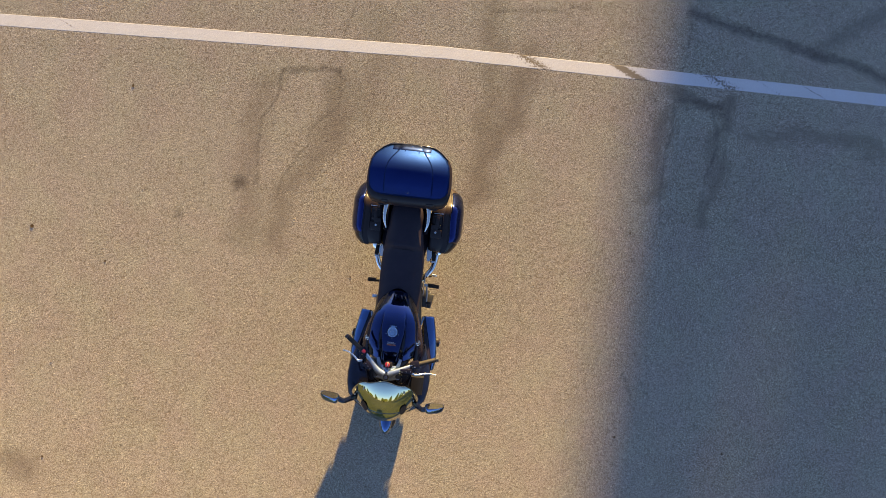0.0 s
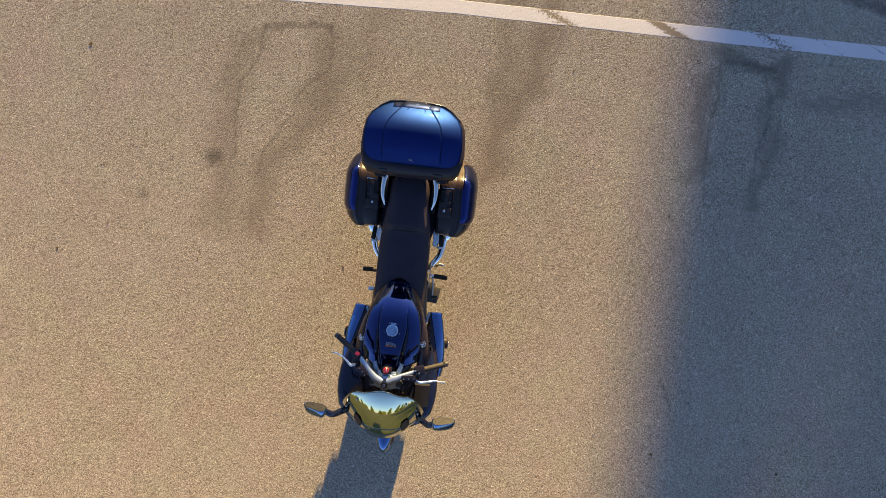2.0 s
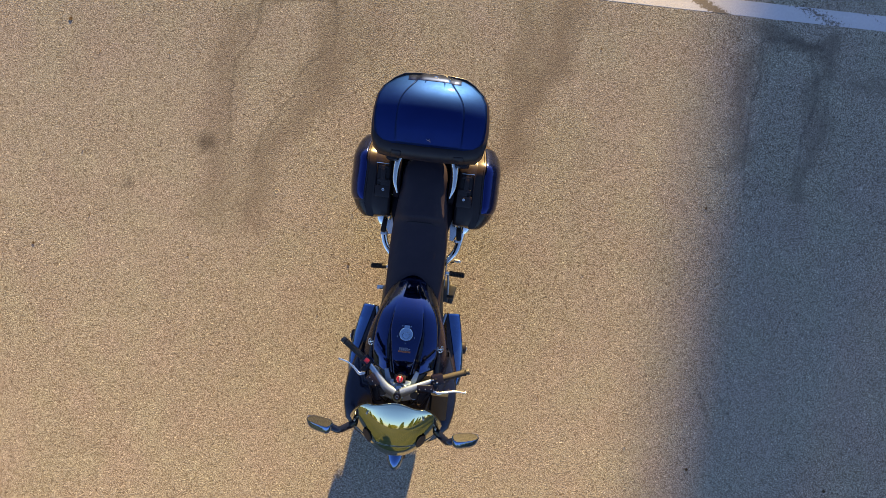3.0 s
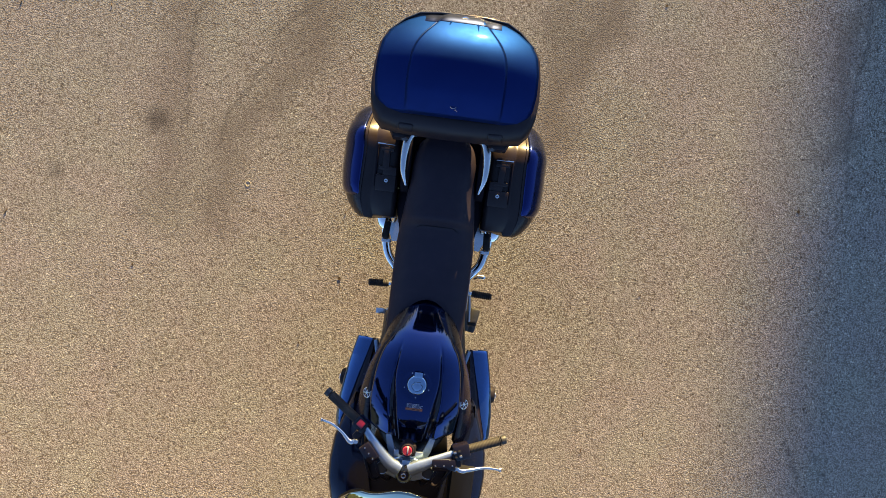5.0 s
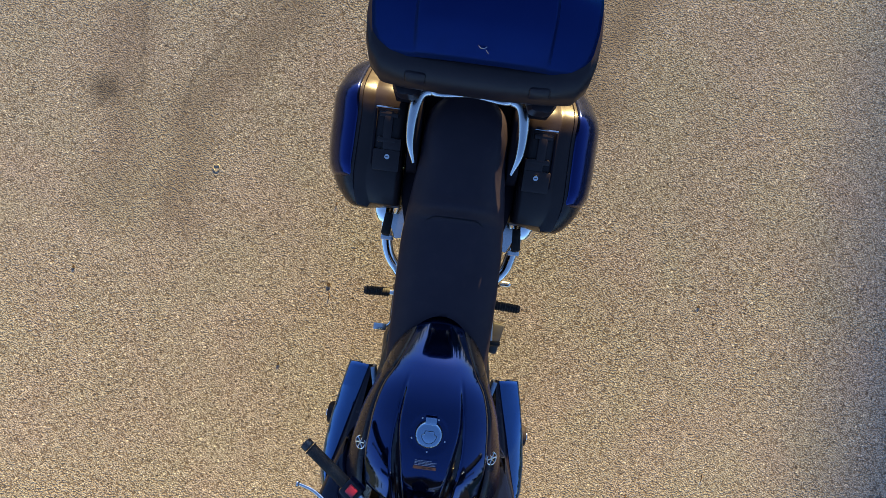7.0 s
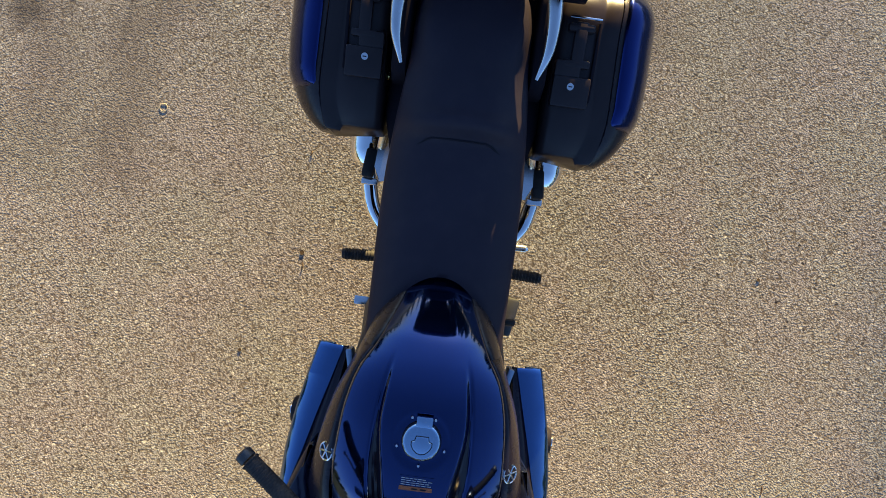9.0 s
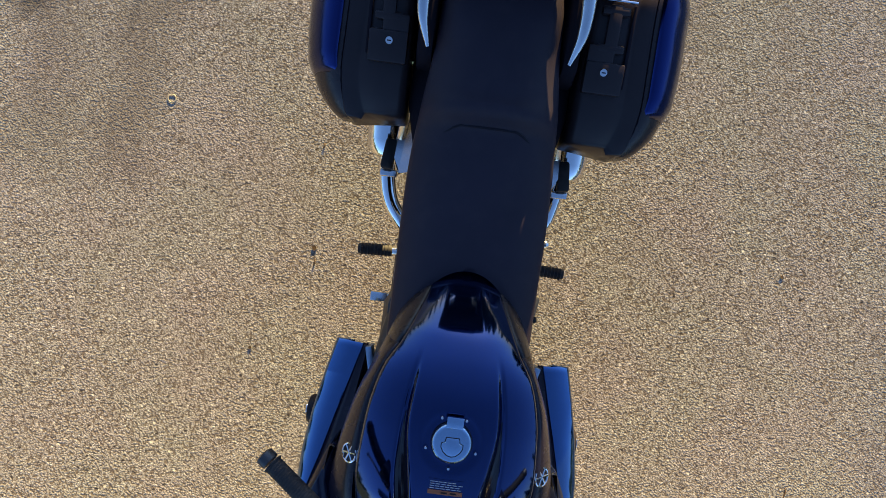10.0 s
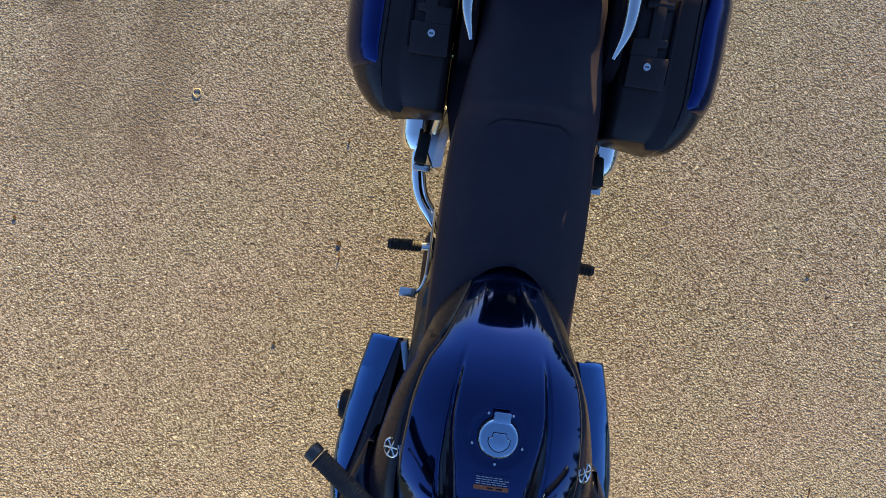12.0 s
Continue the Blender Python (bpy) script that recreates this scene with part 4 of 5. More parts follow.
def running_gear():
    wheel("front_wheel", -0.665, 0.300, 0.120)
    wheel("rear_wheel", 0.825, 0.310, 0.150)
    rings = []
    for k in range(25):
        a = radians(34 + 124 * k / 24)
        r = 0.325
        wd = 0.062 * (1 - 0.55 * (abs(k - 13) / 13) ** 3)
        rings.append([(wd * u, -0.665 - r * math.cos(a) * (1.0 - 0.06 * u * u), 0.300 + r * math.sin(a) * (1.0 - 0.10 * u * u) + 0.012 + 0.075 * step(radians(80), radians(34), a)) for u in (-1, -0.75, -0.4, 0, 0.4, 0.75, 1)])
    # its paler blue carries the sky's reflection in the paint
    solid(part("front_fender", loft(rings, closed=False), SKYLIT_BLUE, bike, "glossy navy front mudguard", sharp=70), 0.005)
    part("engine", box((-0.015, 0.0, 0.42), (0.37, 0.52, 0.36), 0.05), DARK_METAL, bike, "dark twin-cylinder engine")
    part("sump_guard", box((-0.044, 0.10, 0.215), (0.33, 0.62, 0.15), 0.04), BLACK, bike)
    for s in (-1, 1):
        cover = part("crankcase_cover", lathe((s * 0.115 - 0.04, 0.03, 0.235), (s * 0.160 - 0.04, 0.03, 0.235), [(0, 0.10), (0.6, 0.10), (0.85, 0.09), (1, 0.07)], 28), DARK_METAL, bike, "dark round crankcase cover")
        for k in range(6):
            a = k * math.pi / 3
            part("cover_bolt", lathe((s * 0.150 - 0.04, 0.03 + 0.088 * math.cos(a), 0.235 + 0.088 * math.sin(a)), (s * 0.157 - 0.04, 0.03 + 0.088 * math.cos(a), 0.235 + 0.088 * math.sin(a)), [(0, 0.006), (1, 0.005)], 8), STEEL, cover)
    part("radiator", box((0, -0.36, 0.60), (0.34, 0.05, 0.30), 0.01), BLACK, bike)
    part("subframe", box((0, 0.55, 0.66), (0.24, 0.60, 0.10), 0.03), MATT_BLACK, bike)
    part("air_box", box((0, 0.06, 0.66), (0.24, 0.46, 0.16), 0.05), BLACK, bike)
    for s in (-1, 1):
        part("swingarm", tube([(s * 0.11, 0.33, 0.36), (s * 0.12, 0.6, 0.335), (s * 0.115, 0.85, 0.31)], [0.035, 0.03, 0.028], 12, 1.2), STEEL, bike, "silver swingarm leg")
        low = 0.020 if s > 0 else 0.0      # this side's muffler hangs a little lower
        part("muffler", lathe((s * 0.264 + low * 0.4, 0.622, 0.385 - low), (s * 0.275 + low * 0.6, 1.20, 0.52 - 2 * low), [(0, 0.024), (0.015, 0.046), (0.045, 0.056), (0.09, 0.060), (0.94, 0.060), (0.98, 0.054), (1.0, 0.040)], 32), CHROME, bike, "polished steel muffler")
        part("exhaust_pipe", tube([(s * 0.264 + low * 0.4, 0.65, 0.385 - low), (s * 0.256, 0.56, 0.360 - low), (s * 0.236, 0.49, 0.340), (s * 0.186, 0.420, 0.315), (s * 0.12, 0.30, 0.25), (s * 0.08, 0.0, 0.17)], [0.024, 0.025, 0.024, 0.022, 0.021], 16), CHROME, bike, "steel exhaust pipe")
        hanger = part("peg_hanger", tube([(s * 0.206, 0.566, 0.497), (s * 0.220, 0.60, 0.49), (s * 0.216, 0.65, 0.52), (s * 0.200, 0.71, 0.60)], [0.008, 0.010, 0.012, 0.012], 12, 0.7), SILVER, bike, "silver pillion peg hanger")
        part("hanger_plate", box((s * 0.240, 0.562, 0.490), (0.048, 0.020, 0.016), 0.004), SILVER, hanger)
        part("hanger_web", loft([[(s * x, y, z) for x, y in ((0.166, 0.720), (0.200, 0.715), (0.222, 0.660), (0.226, 0.600), (0.206, 0.560), (0.186, 0.565), (0.182, 0.620))] for z in (0.520, 0.532)]), SILVER, hanger, "polished triangular hanger web")
        part("hanger_bolt", lathe((s * 0.225, 0.560, 0.488), (s * 0.225, 0.560, 0.497), [(0, 0.007), (1, 0.005)], 12), CHROME, hanger)
        part("pillion_peg", box((s * 0.243, 0.612, 0.508), (0.034, 0.085, 0.028), 0.008, Matrix.Rotation(radians(s * 6), 4, "Z")), RUBBER, bike, "folded black rubber pillion footpeg")
        peg = part("footpeg", lathe((s * 0.215, 0.345, 0.335), (s * 0.318, 0.340, 0.335), [(0, 0.016)] + [(0.05 + 0.1 * k + d, r) for k in range(9) for d, r in ((0, 0.0175), (0.05, 0.0190), (0.07, 0.0165))] + [(1, 0.015)], 14), RUBBER, bike, "ribbed black rubber footpeg")
        part("peg_mount", lathe((s * 0.188, 0.346, 0.335), (s * 0.222, 0.344, 0.335), [(0, 0.013), (0.8, 0.013), (1, 0.010)], 14), SILVER, peg)
        part("heel_plate", box((s * 0.187, 0.36, 0.40), (0.006, 0.19, 0.15), 0.002), STEEL, bike, "silver heel plate")
    part("brake_pedal", tube([(-0.186, 0.34, 0.305), (-0.188, 0.26, 0.295), (-0.200, 0.215, 0.298), (-0.218, 0.199, 0.302)], [0.009, 0.008, 0.007], 10), SILVER, bike, "silver rear brake pedal")
    part("pedal_pad", box((-0.240, 0.197, 0.306), (0.052, 0.028, 0.008), 0.0025), SILVER, bike)
    part("gear_lever", tube([(0.205, 0.34, 0.30), (0.215, 0.27, 0.295), (0.22, 0.19, 0.31)], 0.008, 10), STEEL, bike, "steel gear lever")
    part("toe_rubber", lathe((0.215, 0.187, 0.312), (0.258, 0.187, 0.312), [(0, 0.009), (0.1, 0.011), (0.9, 0.011), (1, 0.008)], 12), RUBBER, bike)
    # centre stand with its foot tang
    for s in (-1, 1):
        part("centre_stand_leg", tube([(s * 0.11, 0.34, 0.25), (s * 0.15, 0.40, 0.06), (s * 0.165, 0.43, 0.014)], 0.014, 10), BLACK, bike, "black centre stand leg")
    part("stand_tang", tube([(0.15, 0.43, 0.10), (0.205, 0.42, 0.17), (0.250, 0.425, 0.20)], 0.009, 10), DARK_METAL, bike, "centre stand foot tang")
    part("tang_pad", lathe((0.238, 0.430, 0.205), (0.286, 0.430, 0.215), [(0, 0.008), (0.15, 0.014), (0.85, 0.014), (1, 0.008)], 16), SILVER, bike)
    part("exhaust_link", box((-0.166, 0.82, 0.334), (0.10, 0.26, 0.090), 0.030), DARK_METAL, bike, "dark exhaust link pipe cover")
    part("stand_bracket", box((0.165, 0.215, 0.205), (0.13, 0.16, 0.06), 0.010), DARK_METAL, bike)
    part("side_stand", box((0.246, 0.195, 0.20), (0.050, 0.13, 0.060), 0.010, Matrix.Rotation(radians(-10), 4, "Z")), DARK_METAL, bike, "dark folded side stand")


running_gear()


# ---- luggage ----
def case_outline(grow, z, front=0.0):
    """The top case's outline seen from above, moved outwards by grow and its front edge forwards."""
    half = [(0.0, 1.030), (0.10, 1.031), (0.200, 1.034), (0.258, 1.040), (0.290, 1.066), (0.302, 1.100), (0.306, 1.150), (0.302, 1.220), (0.292, 1.288), (0.268, 1.335), (0.214, 1.384), (0.165, 1.412), (0.09, 1.420), (0.0, 1.422)]
    pts = half[:-1] + [(-x, y) for x, y in reversed(half[1:])]
    out = []
    for x, y in pts:
        v = Vector((x / 0.31, (y - 1.23) / 0.2))
        v = v.normalized() * grow
        out.append((x + v.x, y + v.y - front * step(1.16, 1.03, y), z))
    return out


CASE_CREASE = [(1.0, 0.176), (1.10, 0.177), (1.18, 0.174), (1.25, 0.163), (1.30, 0.140), (1.36, 0.100), (1.42, 0.07)]


def lid_z(x, y, r):
    """The lid's height; r is the share of the way from its middle to its edge."""
    along = (abs(y - 1.225) / 0.19) ** 1.7 * 0.090 if y < 1.225 else (abs(y - 1.225) / 0.17) ** 1.9 * 0.088
    z = 1.238 - along - 0.066 * (abs(x) / 0.30) ** 2.3 - 0.008 * step(0.95, 1.0, r) ** 2
    g = lerp(CASE_CREASE, y)
    fade = step(1.01, 1.12, y) * step(1.0, 0.95, r)
    z += 0.011 * fade * step(g + 0.004, g - 0.004, abs(x))
    return z


def top_case():
    c = empty("top_case", "large dark blue and black motorcycle top case", "luggage case", (0.010, 0, 0))
    shell = [case_outline(g, z, f) for g, z, f in ((-0.13, 0.945, 0.0), (-0.05, 0.947, 0.0), (-0.03, 0.957, 0.026), (-0.014, 0.990, 0.046), (0.000, 1.030, 0.056), (0.012, 1.060, 0.052), (0.016, 1.090, 0.030), (0.012, 1.112, 0.010), (-0.002, 1.118, 0.0))]
    part("case_base", loft(shell), BASE_BLACK, c, "black plastic case bottom", sharp=50)
    # lid: a domed skin with a raised middle panel between two creases
    base = [(x, y) for x, y, _ in case_outline(0.0, 0)]
    fine = []
    for a, b in zip(base, base[1:] + base[:1]):
        for k in range(12):
            t = k / 12
            fine.append((a[0] + (b[0] - a[0]) * t, a[1] + (b[1] - a[1]) * t))
    rings = []
    for i in range(72):
        r = 1 - i / 71
        rings.append([(x * r * 0.985, 1.24 + (y - 1.24) * r * 0.985, lid_z(x * r * 0.985, 1.24 + (y - 1.24) * r * 0.985, r)) for x, y in fine])
    lid = part("case_lid", loft(rings), BLUE_CASE, c, "glossy dark blue domed lid", sharp=60)
    # dark sill behind the dome, with the lock in it
    sill = []
    for k in range(25):
        x = -0.168 + 0.336 * k / 24
        y = 1.424 - 0.55 * max(0.0, abs(x) - 0.16)
        low = 0.010 * step(0.130, 0.168, abs(x))
        sill.append([(x, y - 0.058, lid_z(x, y - 0.058, 0.7) - 0.004 - low), (x, y - 0.050, lid_z(x, y - 0.05, 0.7) + 0.003 - low), (x, y - 0.020, lid_z(x, y - 0.02, 0.7) + 0.003 - low), (x, y + 0.002, lid_z(x, y, 0.7) - 0.006 - low), (x, y + 0.008, 1.09)])
    solid(part("lid_sill", loft(sill, closed=False), SILL_BLUE, lid, "dark glossy sill at the lid's back edge", sharp=60), 0.004)
    lock = part("lid_lock", lathe((0.004, 1.386, 1.120), (0.004, 1.394, 1.158), [(0, 0.019), (0.8, 0.019), (1, 0.015)], 24), CHROME, lid, "metal lid lock")
    part("lock_barrel", lathe((0.004, 1.393, 1.156), (0.004, 1.3945, 1.161), [(0, 0.010), (1, 0.009)], 16), DARK_METAL, lock)
    for x0, x1, y1 in ((0.054, 0.058, 1.325), (-0.046, -0.050, 1.350)):
        part("crease", tube([(x0, 1.372, lid_z(x0, 1.372, 0.9) + 0.001), (x1, y1, lid_z(x1, y1, 0.66) - 0.002)], [0.004, 0.0015], 8, smooth=0), BLUE_CASE, lid)
    for s in (-1, 1):
        part("crease_line", tube([(s * (lerp(CASE_CREASE, y) + 0.004), y, lid_z(lerp(CASE_CREASE, y) + 0.004, y, 0.7) - 0.0004) for y in (1.055 + 0.0145 * k for k in range(23))], [0.0007, 0.0013, 0.0018, 0.0018], 6, smooth=0), SILL_BLUE, lid)
    zl = lid_z(0.0, 1.068, 0.70) + 0.001
    part("maker_mark", tube([(-0.011, 1.066, zl), (-0.006, 1.061, zl), (0.004, 1.060, zl), (0.010, 1.066, zl)], 0.0012, 6, smooth=0), SILVER, lid)
    part("maker_mark", tube([(0.008, 1.058, zl), (0.016, 1.050, zl - 0.002)], 0.0008, 6, smooth=0), SILVER, lid)
    rim = [(x, y + 0.003, 1.117) for x, y, _ in case_outline(0.004, 0) if y > 1.33]
    rim.sort()
    part("rear_rim", tube(rim, 0.0045, 10, smooth=0), RIM_GLOSS, c, "glossy rim along the case's back edge")
    # hinge blocks and feet under the lid's front edge
    for s in (-1, 1):
        part("hinge", box((s * 0.170, 1.000, 1.082), (0.060, 0.040, 0.040), 0.010, Matrix.Rotation(radians(-38), 4, "X")), BASE_BLACK, c)
        foot = [[(s * (0.196 + u * w), y, z) for u, z in ((-1, 0.985), (-0.8, 1.005), (0, 1.012), (0.8, 1.002), (1, 0.985), (0.9, 0.950), (-0.9, 0.950))] for y, w in ((0.966, 0.018), (0.972, 0.034), (0.990, 0.044), (1.06, 0.046), (1.10, 0.044))]
        # added block that keeps the low sun off the seat's edge
        part("foot_stop", box((s * 0.203, 0.998, 0.900), (0.076, 0.022, 0.132), 0.006), MATT_BLACK, c)
        part("base_foot", loft(foot), BASE_BLACK, c, "rounded foot of the case bottom")
    part("foot_plate", box((0, 1.18, 0.9205), (0.20, 0.24, 0.053), 0.004), BLACK, c)


top_case()


def pannier(side, under):
    """One side case; under is how far its foot is cut away towards the outside."""
    p = empty("pannier", "black side case with a glossy dark blue outer lid", "luggage case", group="side cases")
    # the joint of body and lid, how far the lid bulges out, and the case's top and bottom, along its length
    joint = [(0.640, 0.324), (0.660, 0.334), (0.700, 0.3455), (0.740, 0.3495), (0.830, 0.345), (0.930, 0.341), (1.02, 0.343), (1.12, 0.338), (1.19, 0.326)]
    bulge = [(0.638, 0.338), (0.650, 0.362), (0.668, 0.383), (0.700, 0.411), (0.740, 0.433), (0.790, 0.447), (0.850, 0.452), (0.930, 0.451), (1.00, 0.450), (1.06, 0.441), (1.11, 0.427), (1.15, 0.404), (1.175, 0.375), (1.186, 0.340)]
    crest = [(0.630, 0.700), (0.650, 0.722), (0.690, 0.752), (0.740, 0.776), (0.800, 0.793), (0.880, 0.812), (0.940, 0.823), (0.985, 0.8275), (1.012, 0.822), (1.038, 0.803), (1.064, 0.775), (1.10, 0.735), (1.14, 0.690), (1.19, 0.620)]
    keel = [(0.630, 0.668), (0.66, 0.630), (0.69, 0.560), (0.72, 0.480), (0.76, 0.395), (0.82, 0.352), (1.00, 0.342), (1.10, 0.362), (1.16, 0.430), (1.19, 0.540)]

    def stations(y0, y1, n):
        return [(y0 + y1) / 2 - (y1 - y0) / 2 * math.cos(math.pi * k / (n - 1)) for k in range(n)]

    def inner(y, lift=0.0, inset=0.0):
        t, b = lerp(crest, y) + lift, lerp(keel, y) - 0.006
        x0, x1 = 0.196 + inset, lerp(joint, y) - 0.0002
        # a flange beside the joint, set off by a shallow groove, runs a little further forward
        f = y - 0.014 * step(0.72, 0.664, y)
        g = 0.0025
        return [(x0, y, b + 0.012), (x0, y, t - 0.022), (x0 + 0.006, y, t - 0.008), (x0 + 0.020, y, t), (0.26, y, t + 0.003), (x1 - 0.052, y, t + 0.001), (x1 - 0.043, y, t - g), (x1 - 0.037, y, t - g), (x1 - 0.030, f, t),
                (x1 - 0.002, f, t + 0.0015), (x1, f, t - 0.003), (x1, f, b + (0.03 + 0.055 * under) * (t - b) / 0.46), (x1 - 0.03, y, b + 0.060 * under * (t - b) / 0.46), (x0 + 0.03, y, b)]
    rows = [inner(y) for y in stations(0.664, 1.172, 30)]

    def shrink(row, k, dy):
        cx, cz = 0.26, sum(q[2] for q in row) / len(row)
        return [(cx + (x - cx) * k, y + dy, cz + (z - cz) * k) for x, y, z in row]
    part("case_body", loft([shrink(rows[0], 0.80, -0.008), shrink(rows[0], 0.94, -0.005), *rows, shrink(rows[-1], 0.9, 0.008), shrink(rows[-1], 0.7, 0.012)]), CASE_BLACK, p, "black inner half of the case", sharp=50)

    def outer(y, y0=0.0, grow=0.0, share=(0.0, 1.0)):
        """The lid's cross-section from the joint on top over the bulge to the keel."""
        t, b, o = lerp(crest, y) + 0.004 + grow, lerp(keel, y) - grow, lerp(bulge, y) + grow
        x0 = lerp(joint, y)
        h, d = t - b, o - x0
        prof = [(0.0, 1.0), (0.10, 1.0), (0.26, 0.988), (0.44, 0.962), (0.60, 0.925), (0.75, 0.875), (0.87, 0.81), (0.95, 0.74), (0.99, 0.66), (1.0, 0.57)]
        prof += [(u, v + cut * under) for u, v, cut in ((0.98, 0.45, 0.02), (0.91, 0.30, 0.08), (0.76, 0.16, 0.15), (0.52, 0.06, 0.19), (0.25, 0.01, 0.20), (0.0, 0.0, 0.18))]
        lo, hi = int(share[0] * (len(prof) - 1)), int(share[1] * (len(prof) - 1)) + 1
        return [(x0 + d * u, y, b + h * v) for u, v in prof[lo:hi]]
    lids = [outer(y) for y in stations(0.644, 1.186, 46)]
    lid = part("case_lid", loft(lids), CASE_RIM, p, "black lid rim", sharp=60)
    # the painted cover lies on the lid and ends short of its front and foot
    cov = []
    for k in range(30):
        y = 0.728 + (1.150 - 0.728) * k / 29
        e = 1 - min(1.0, min(k / 3, (29 - k) / 3))
        cov.append([(x + 0.004 * (1 - e), yy + (0.010 * e * i / 7 if k < 15 else 0), z + 0.004 * (1 - e) - 0.002 * e) for i, (x, yy, z) in enumerate(outer(y, share=(0.0, 0.50)))])
    skin = part("lid_cover", loft([[(x + 0.006, y, z) for x, y, z in r] for r in cov], closed=False), COVER_BLUE, lid, "glossy dark blue lid cover", sharp=60)
    solid(skin, 0.006)
    part("lid_joint", tube([(lerp(joint, y) + 0.0005, y, lerp(crest, y) + 0.0025) for y in stations(0.648, 1.165, 26)], 0.0017, 6, smooth=0), MATT_BLACK, p)

    def top(y):
        return lerp(crest, y) + 0.003

    def lean(y):
        return Matrix.Rotation(math.atan2(top(y + 0.02) - top(y - 0.02), 0.04), 4, "X")
    part("latch_plate", box((0.246, 0.796, top(0.796) + 0.006), (0.088, 0.070, 0.022), 0.005, lean(0.796)), CASE_BLACK, p, "black latch plate")
    part("latch_step", box((0.232, 0.846, top(0.846) + 0.004), (0.060, 0.040, 0.020), 0.005, lean(0.846)), CASE_BLACK, p)
    lock = part("lock", lathe((0.243, 0.806, top(0.806) + 0.012), (0.243, 0.804, top(0.806) + 0.0205), [(0, 0.0095), (0.7, 0.0095), (1, 0.008)], 20), CHROME, p, "round chrome key lock")
    part("key_slot", box((0.243, 0.8038, top(0.806) + 0.0206), (0.009, 0.0025, 0.0012), 0.0, lean(0.806)), BLACK, lock)
    handle = part("carry_handle", box((0.250, 0.898, top(0.898) + 0.008), (0.030, 0.104, 0.012), 0.005, lean(0.898)), CASE_BLACK, p, "black carry handle")
    for y in (0.858, 0.936):
        part("handle_end", box((0.250, y, top(y) + 0.006), (0.062, 0.018, 0.018), 0.005, lean(y)), CASE_BLACK, handle)
    part("handle_recess", box((0.292, 0.866, top(0.866) + 0.001), (0.008, 0.18, 0.010), 0.003, lean(0.866)), MATT_BLACK, p)
    part("trim_strip", box((0.256, 0.956, top(0.956) + 0.012), (0.074, 0.005, 0.006), 0.0015), CHROME, p, "thin bright trim strip")
    part("reflector", box((0.444, 1.03, 0.62), (0.012, 0.050, 0.026), 0.003), RED_LENS, p, "red side reflector")
    if side < 0:      # the mirror image
        for ob in p.children_recursive:
            ob.data.transform(Matrix.Diagonal((-1, 1, 1, 1)))
            ob.data.flip_normals()
        p.location = (0.004, 0.008, 0.0)
    return p


pannier(1, 0.1)
pannier(-1, 1.0)


# ---- trees round the lot ----
def leaf_material(name, a, b):
    k = Mat(name, rough=0.7)
    k.set("Base Color", k.mix(k.noise(3.0, 4), a, b))
    return k.m


BARK = worn("bark", (0.10, 0.07, 0.05), 0.9, 0, 0, 60, 0.8, 0.4)
NEEDLES = leaf_material("needles", (0.020, 0.040, 0.012), (0.050, 0.075, 0.022))
LEAVES = leaf_material("leaves", (0.045, 0.070, 0.015), (0.11, 0.12, 0.03))


def tree(height, width, conifer, seed):
    rng = random.Random(seed)
    t = empty("tree", "dark green conifer at the edge of the field" if conifer else "leafy green tree at the edge of the field", "tree", group="trees round the lot")
    part("trunk", tube([(0, 0, -0.1), (0.1, 0.05, height * 0.4), (0, 0, height * 0.92)], [height * 0.022, height * 0.015, 0.02], 8), BARK, t)
    verts, faces = [], []
    for _ in range(7000 if height > 10 else 2200):
        h = rng.random() ** (0.8 if conifer else 1.0)
        if conifer:
            z = height * (0.10 + 0.90 * h)
            r = width * (1 - h) ** 0.85 * (0.88 if height > 10 else 0.75 + 0.25 * math.sin(h * 38)) * math.sqrt(rng.random()) + 0.05
        else:
            z = height * (0.22 + 0.78 * h)
            r = width * math.sin(math.pi * min(1, 0.12 + 0.86 * h)) ** 0.6 * math.sqrt(rng.random()) * (0.8 + 0.3 * noise.noise((h * 5, seed, 0)))
        a = rng.random() * 2 * math.pi
        c = Vector((r * math.cos(a), r * math.sin(a), z))
        s = min(width, 2.6) * (0.10 + 0.10 * rng.random())
        for k in range(2):
            u = Vector((rng.gauss(0, 1), rng.gauss(0, 1), rng.gauss(0, 0.6))).normalized() * s
            w = Vector((rng.gauss(0, 1), rng.gauss(0, 1), rng.gauss(0, 0.6))).normalized() * s * 0.7
            n = len(verts)
            verts += [c - u, c + w, c + u, c - w]
            faces.append((n, n + 1, n + 2, n + 3))
    me = bpy.data.meshes.new("crown")
    me.from_pydata(verts, [], faces)
    me.materials.append(NEEDLES if conifer else LEAVES)
    o = new("crown", me)
    o.parent = t
    return t


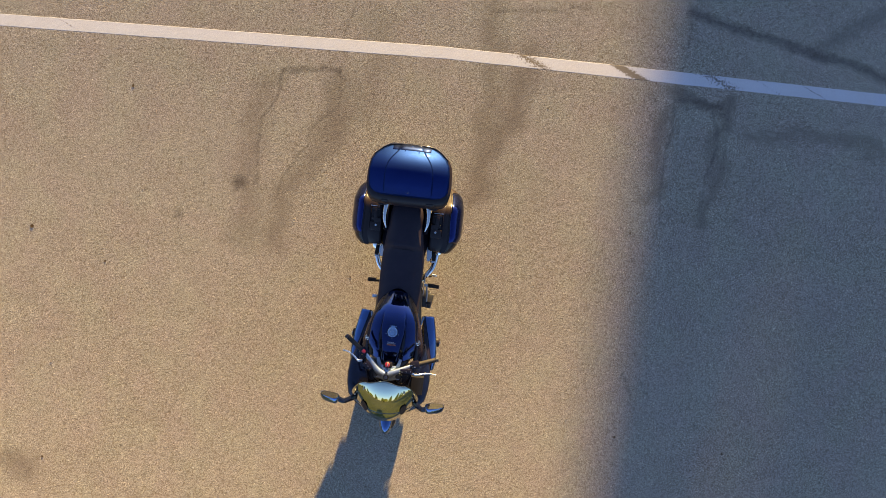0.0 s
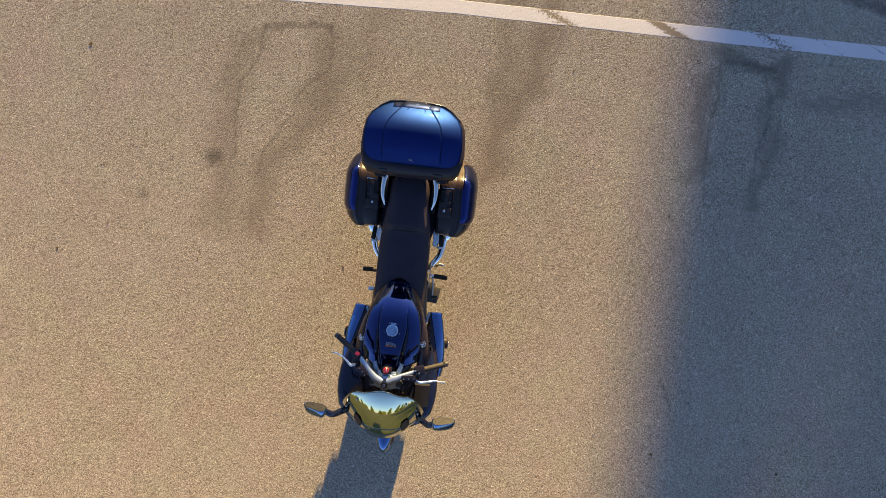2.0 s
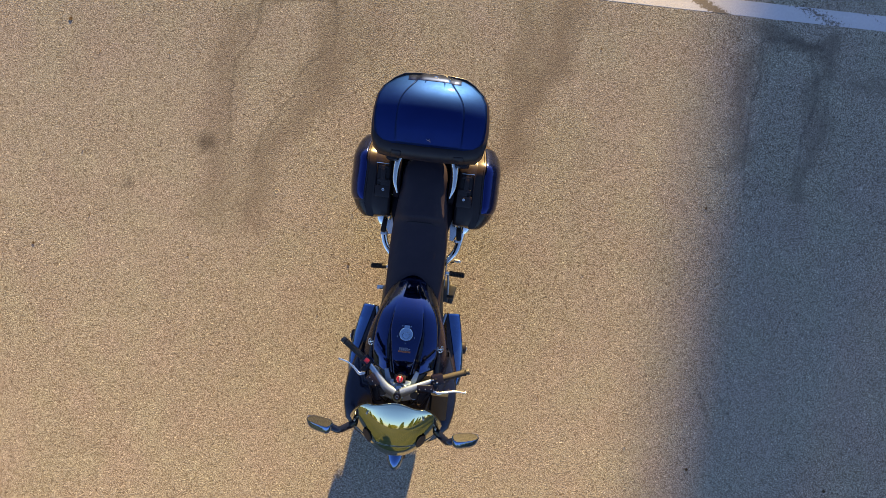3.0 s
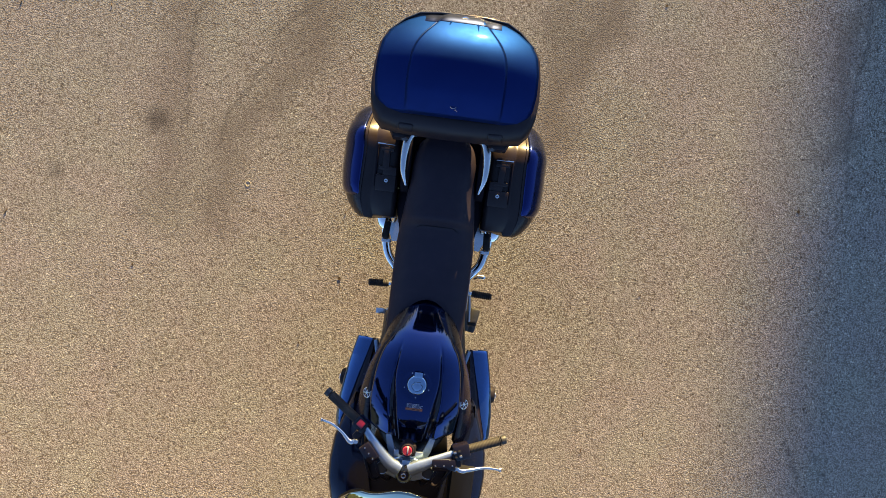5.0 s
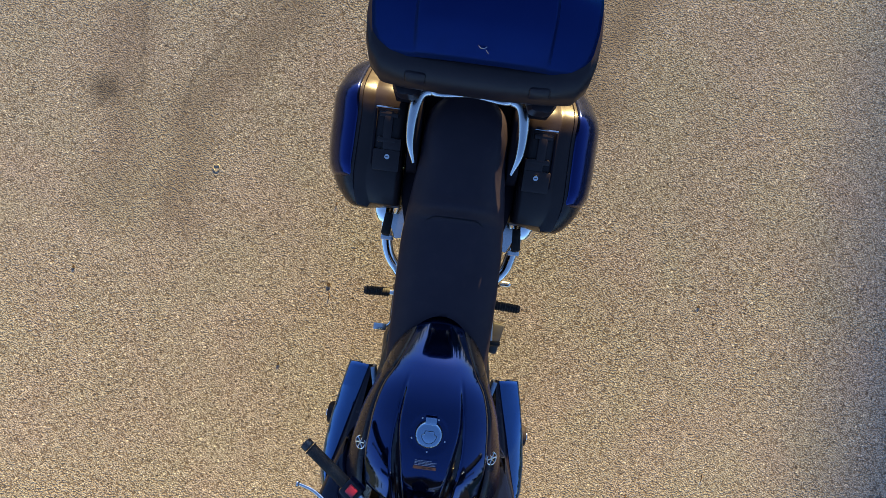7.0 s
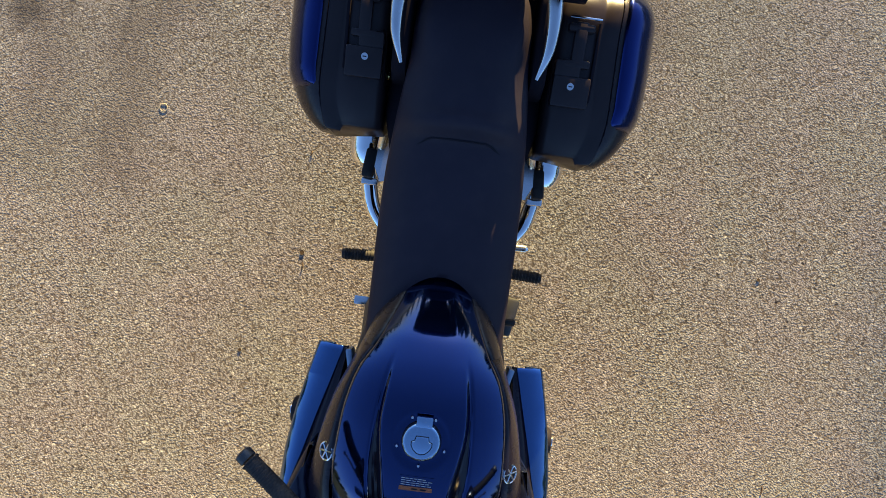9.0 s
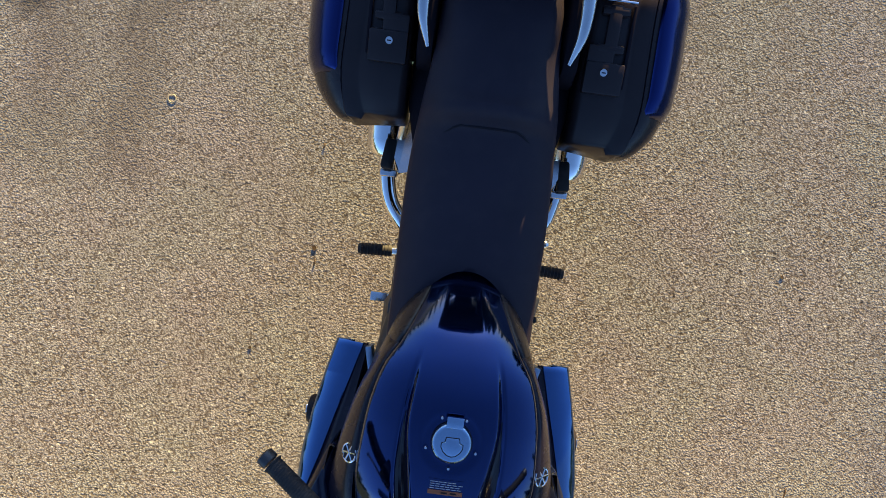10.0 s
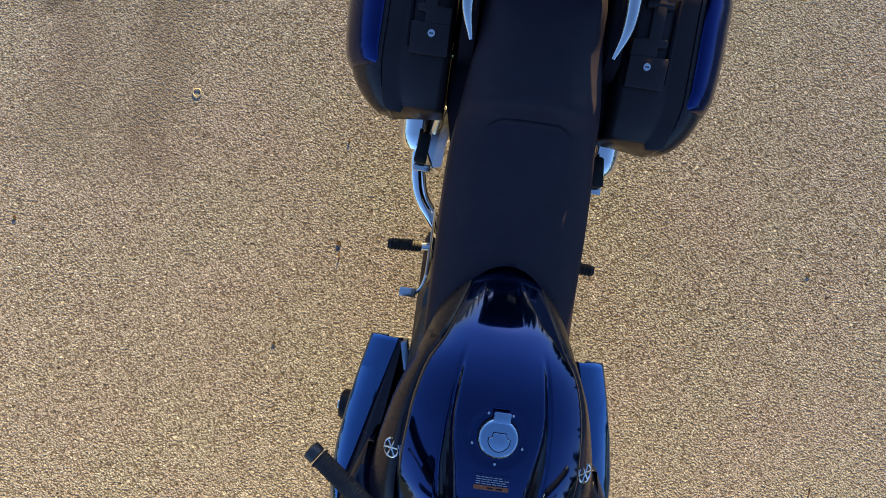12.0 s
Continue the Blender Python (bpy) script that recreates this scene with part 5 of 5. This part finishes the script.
def plant_trees():
    kinds = [tree(7.0, 1.8, True, 1), tree(5.5, 2.2, False, 2), tree(8.5, 2.0, True, 3)]
    tall = tree(14.5, 7.0, True, 4)
    rng = random.Random(7)

    def at(ob, x, y, k):
        return copy_thing(ob, pose(x, y, -0.04, 0, 0, rng.random() * 360) @ Matrix.Scale(k, 4))
    # ahead of the motorcycle: the far edge of the field
    for i in range(46):
        x = -95 + 190 * i / 45 + rng.uniform(-1.5, 1.5)
        at(kinds[rng.randrange(3)], x, -62 + rng.uniform(-4, 4), rng.uniform(0.8, 1.5))
    # along both sides
    for i in range(44):
        y = -54 + 108 * i / 43 + rng.uniform(-1.5, 1.5)
        at(kinds[rng.randrange(3)], -58 + rng.uniform(-6, 6), y, rng.uniform(0.7, 1.7))
        at(kinds[rng.randrange(3)], 60 + rng.uniform(-6, 6), y, rng.uniform(0.7, 1.7))
    # behind, where the low sun clears the tops
    for i in range(30):
        x = -60 + 120 * i / 29 + rng.uniform(-1.2, 1.2)
        k = rng.uniform(0.62, 0.9)
        at(kinds[rng.randrange(3)], x, 66 + rng.uniform(-3, 3), k)
    # tall trees whose long shade falls across the lot
    for x, y, k in ((11.74, 78, 0.786), (15.56, 80, 1.1), (20.5, 80, 1.1), (24.0, 79, 1.15), (28.5, 78, 1.2), (34.0, 80, 1.2)):
        at(tall, x, y, k)
    for j, ob in enumerate(kinds):
        ob.matrix_basis = pose(-70 - 6 * j, 70, -0.04)
    tall.matrix_basis = pose(42, 80, -0.04)


plant_trees()


# ---- small things on the ground ----
def debris():
    wood = worn("twig_bark", (0.10, 0.052, 0.018), 0.85, 0, 0, 300, 0.5, 0.3)
    leaf = worn("dry_leaf", (0.060, 0.038, 0.020), 0.8, 0, 0, 200, 0.4, 0.3, spec=0.1)
    rng = random.Random(3)
    for x, y, l, turn in ((-2.529, 1.664, 0.06, 80), (1.32, -0.36, 0.055, 84), (-2.463, 0.46, 0.05, 70), (-2.851, 0.89, 0.04, 75), (0.975, -0.50, 0.055, 80), (-0.517, 0.262, 0.045, 85), (-3.25, -0.80, 0.03, 20), (-2.57, 0.927, 0.035, 65), (-2.017, 1.706, 0.03, 95), (-0.537, 0.691, 0.03, 80), (1.66, -0.791, 0.022, 30), (2.788, 2.634, 0.03, 40)):
        d = Vector((math.cos(radians(turn)), math.sin(radians(turn)), 0)) * l * 0.32
        c = Vector((x, y, 0.0015))
        tw = part("twig", tube([c - d, c + Vector((0.003, 0.002, 0.001)), c + d], [0.0018, 0.0024, 0.0014], 8), wood)
        tagged(tw, "short dark twig lying on the asphalt", "twig", "twigs")
    for x, y, s in ((-3.572, 0.458, 0.040), (2.061, 1.028, 0.020), (2.132, -0.91, 0.026), (3.161, -0.955, 0.026), (1.157, 2.115, 0.016), (-2.849, 0.206, 0.022), (-0.523, 0.314, 0.020), (-2.769, 1.884, 0.030), (-0.709, -0.08, 0.014), (1.208, 0.433, 0.014), (-1.708, 0.247, 0.014), (-3.233, -1.703, 0.025)):
        rows = []
        for i in range(7):
            v = i / 6
            w = s * 0.45 * math.sin(math.pi * (0.06 + 0.9 * v))
            rows.append([(x + u * w, y + s * (v - 0.5), 0.0018 + 0.03 * s * u * u + 0.04 * s * (1 - v) ** 2) for u in (-1, -0.5, 0, 0.5, 1)])
        lf = part("leaf", loft(rows, closed=False), leaf, sharp=0)
        solid(lf, 0.001)
        tagged(lf, "curled dry brown leaf on the asphalt", "leaf", "dry leaves")
    ring = part("bottle_ring", torus((-1.112, 0.79, 0.0015), (0, 0, 1), 0.0145, 0.0022, 24, 8, 0.35), BRASS)
    tagged(ring, "small flattened brass-coloured ring on the asphalt", "ring")


debris()
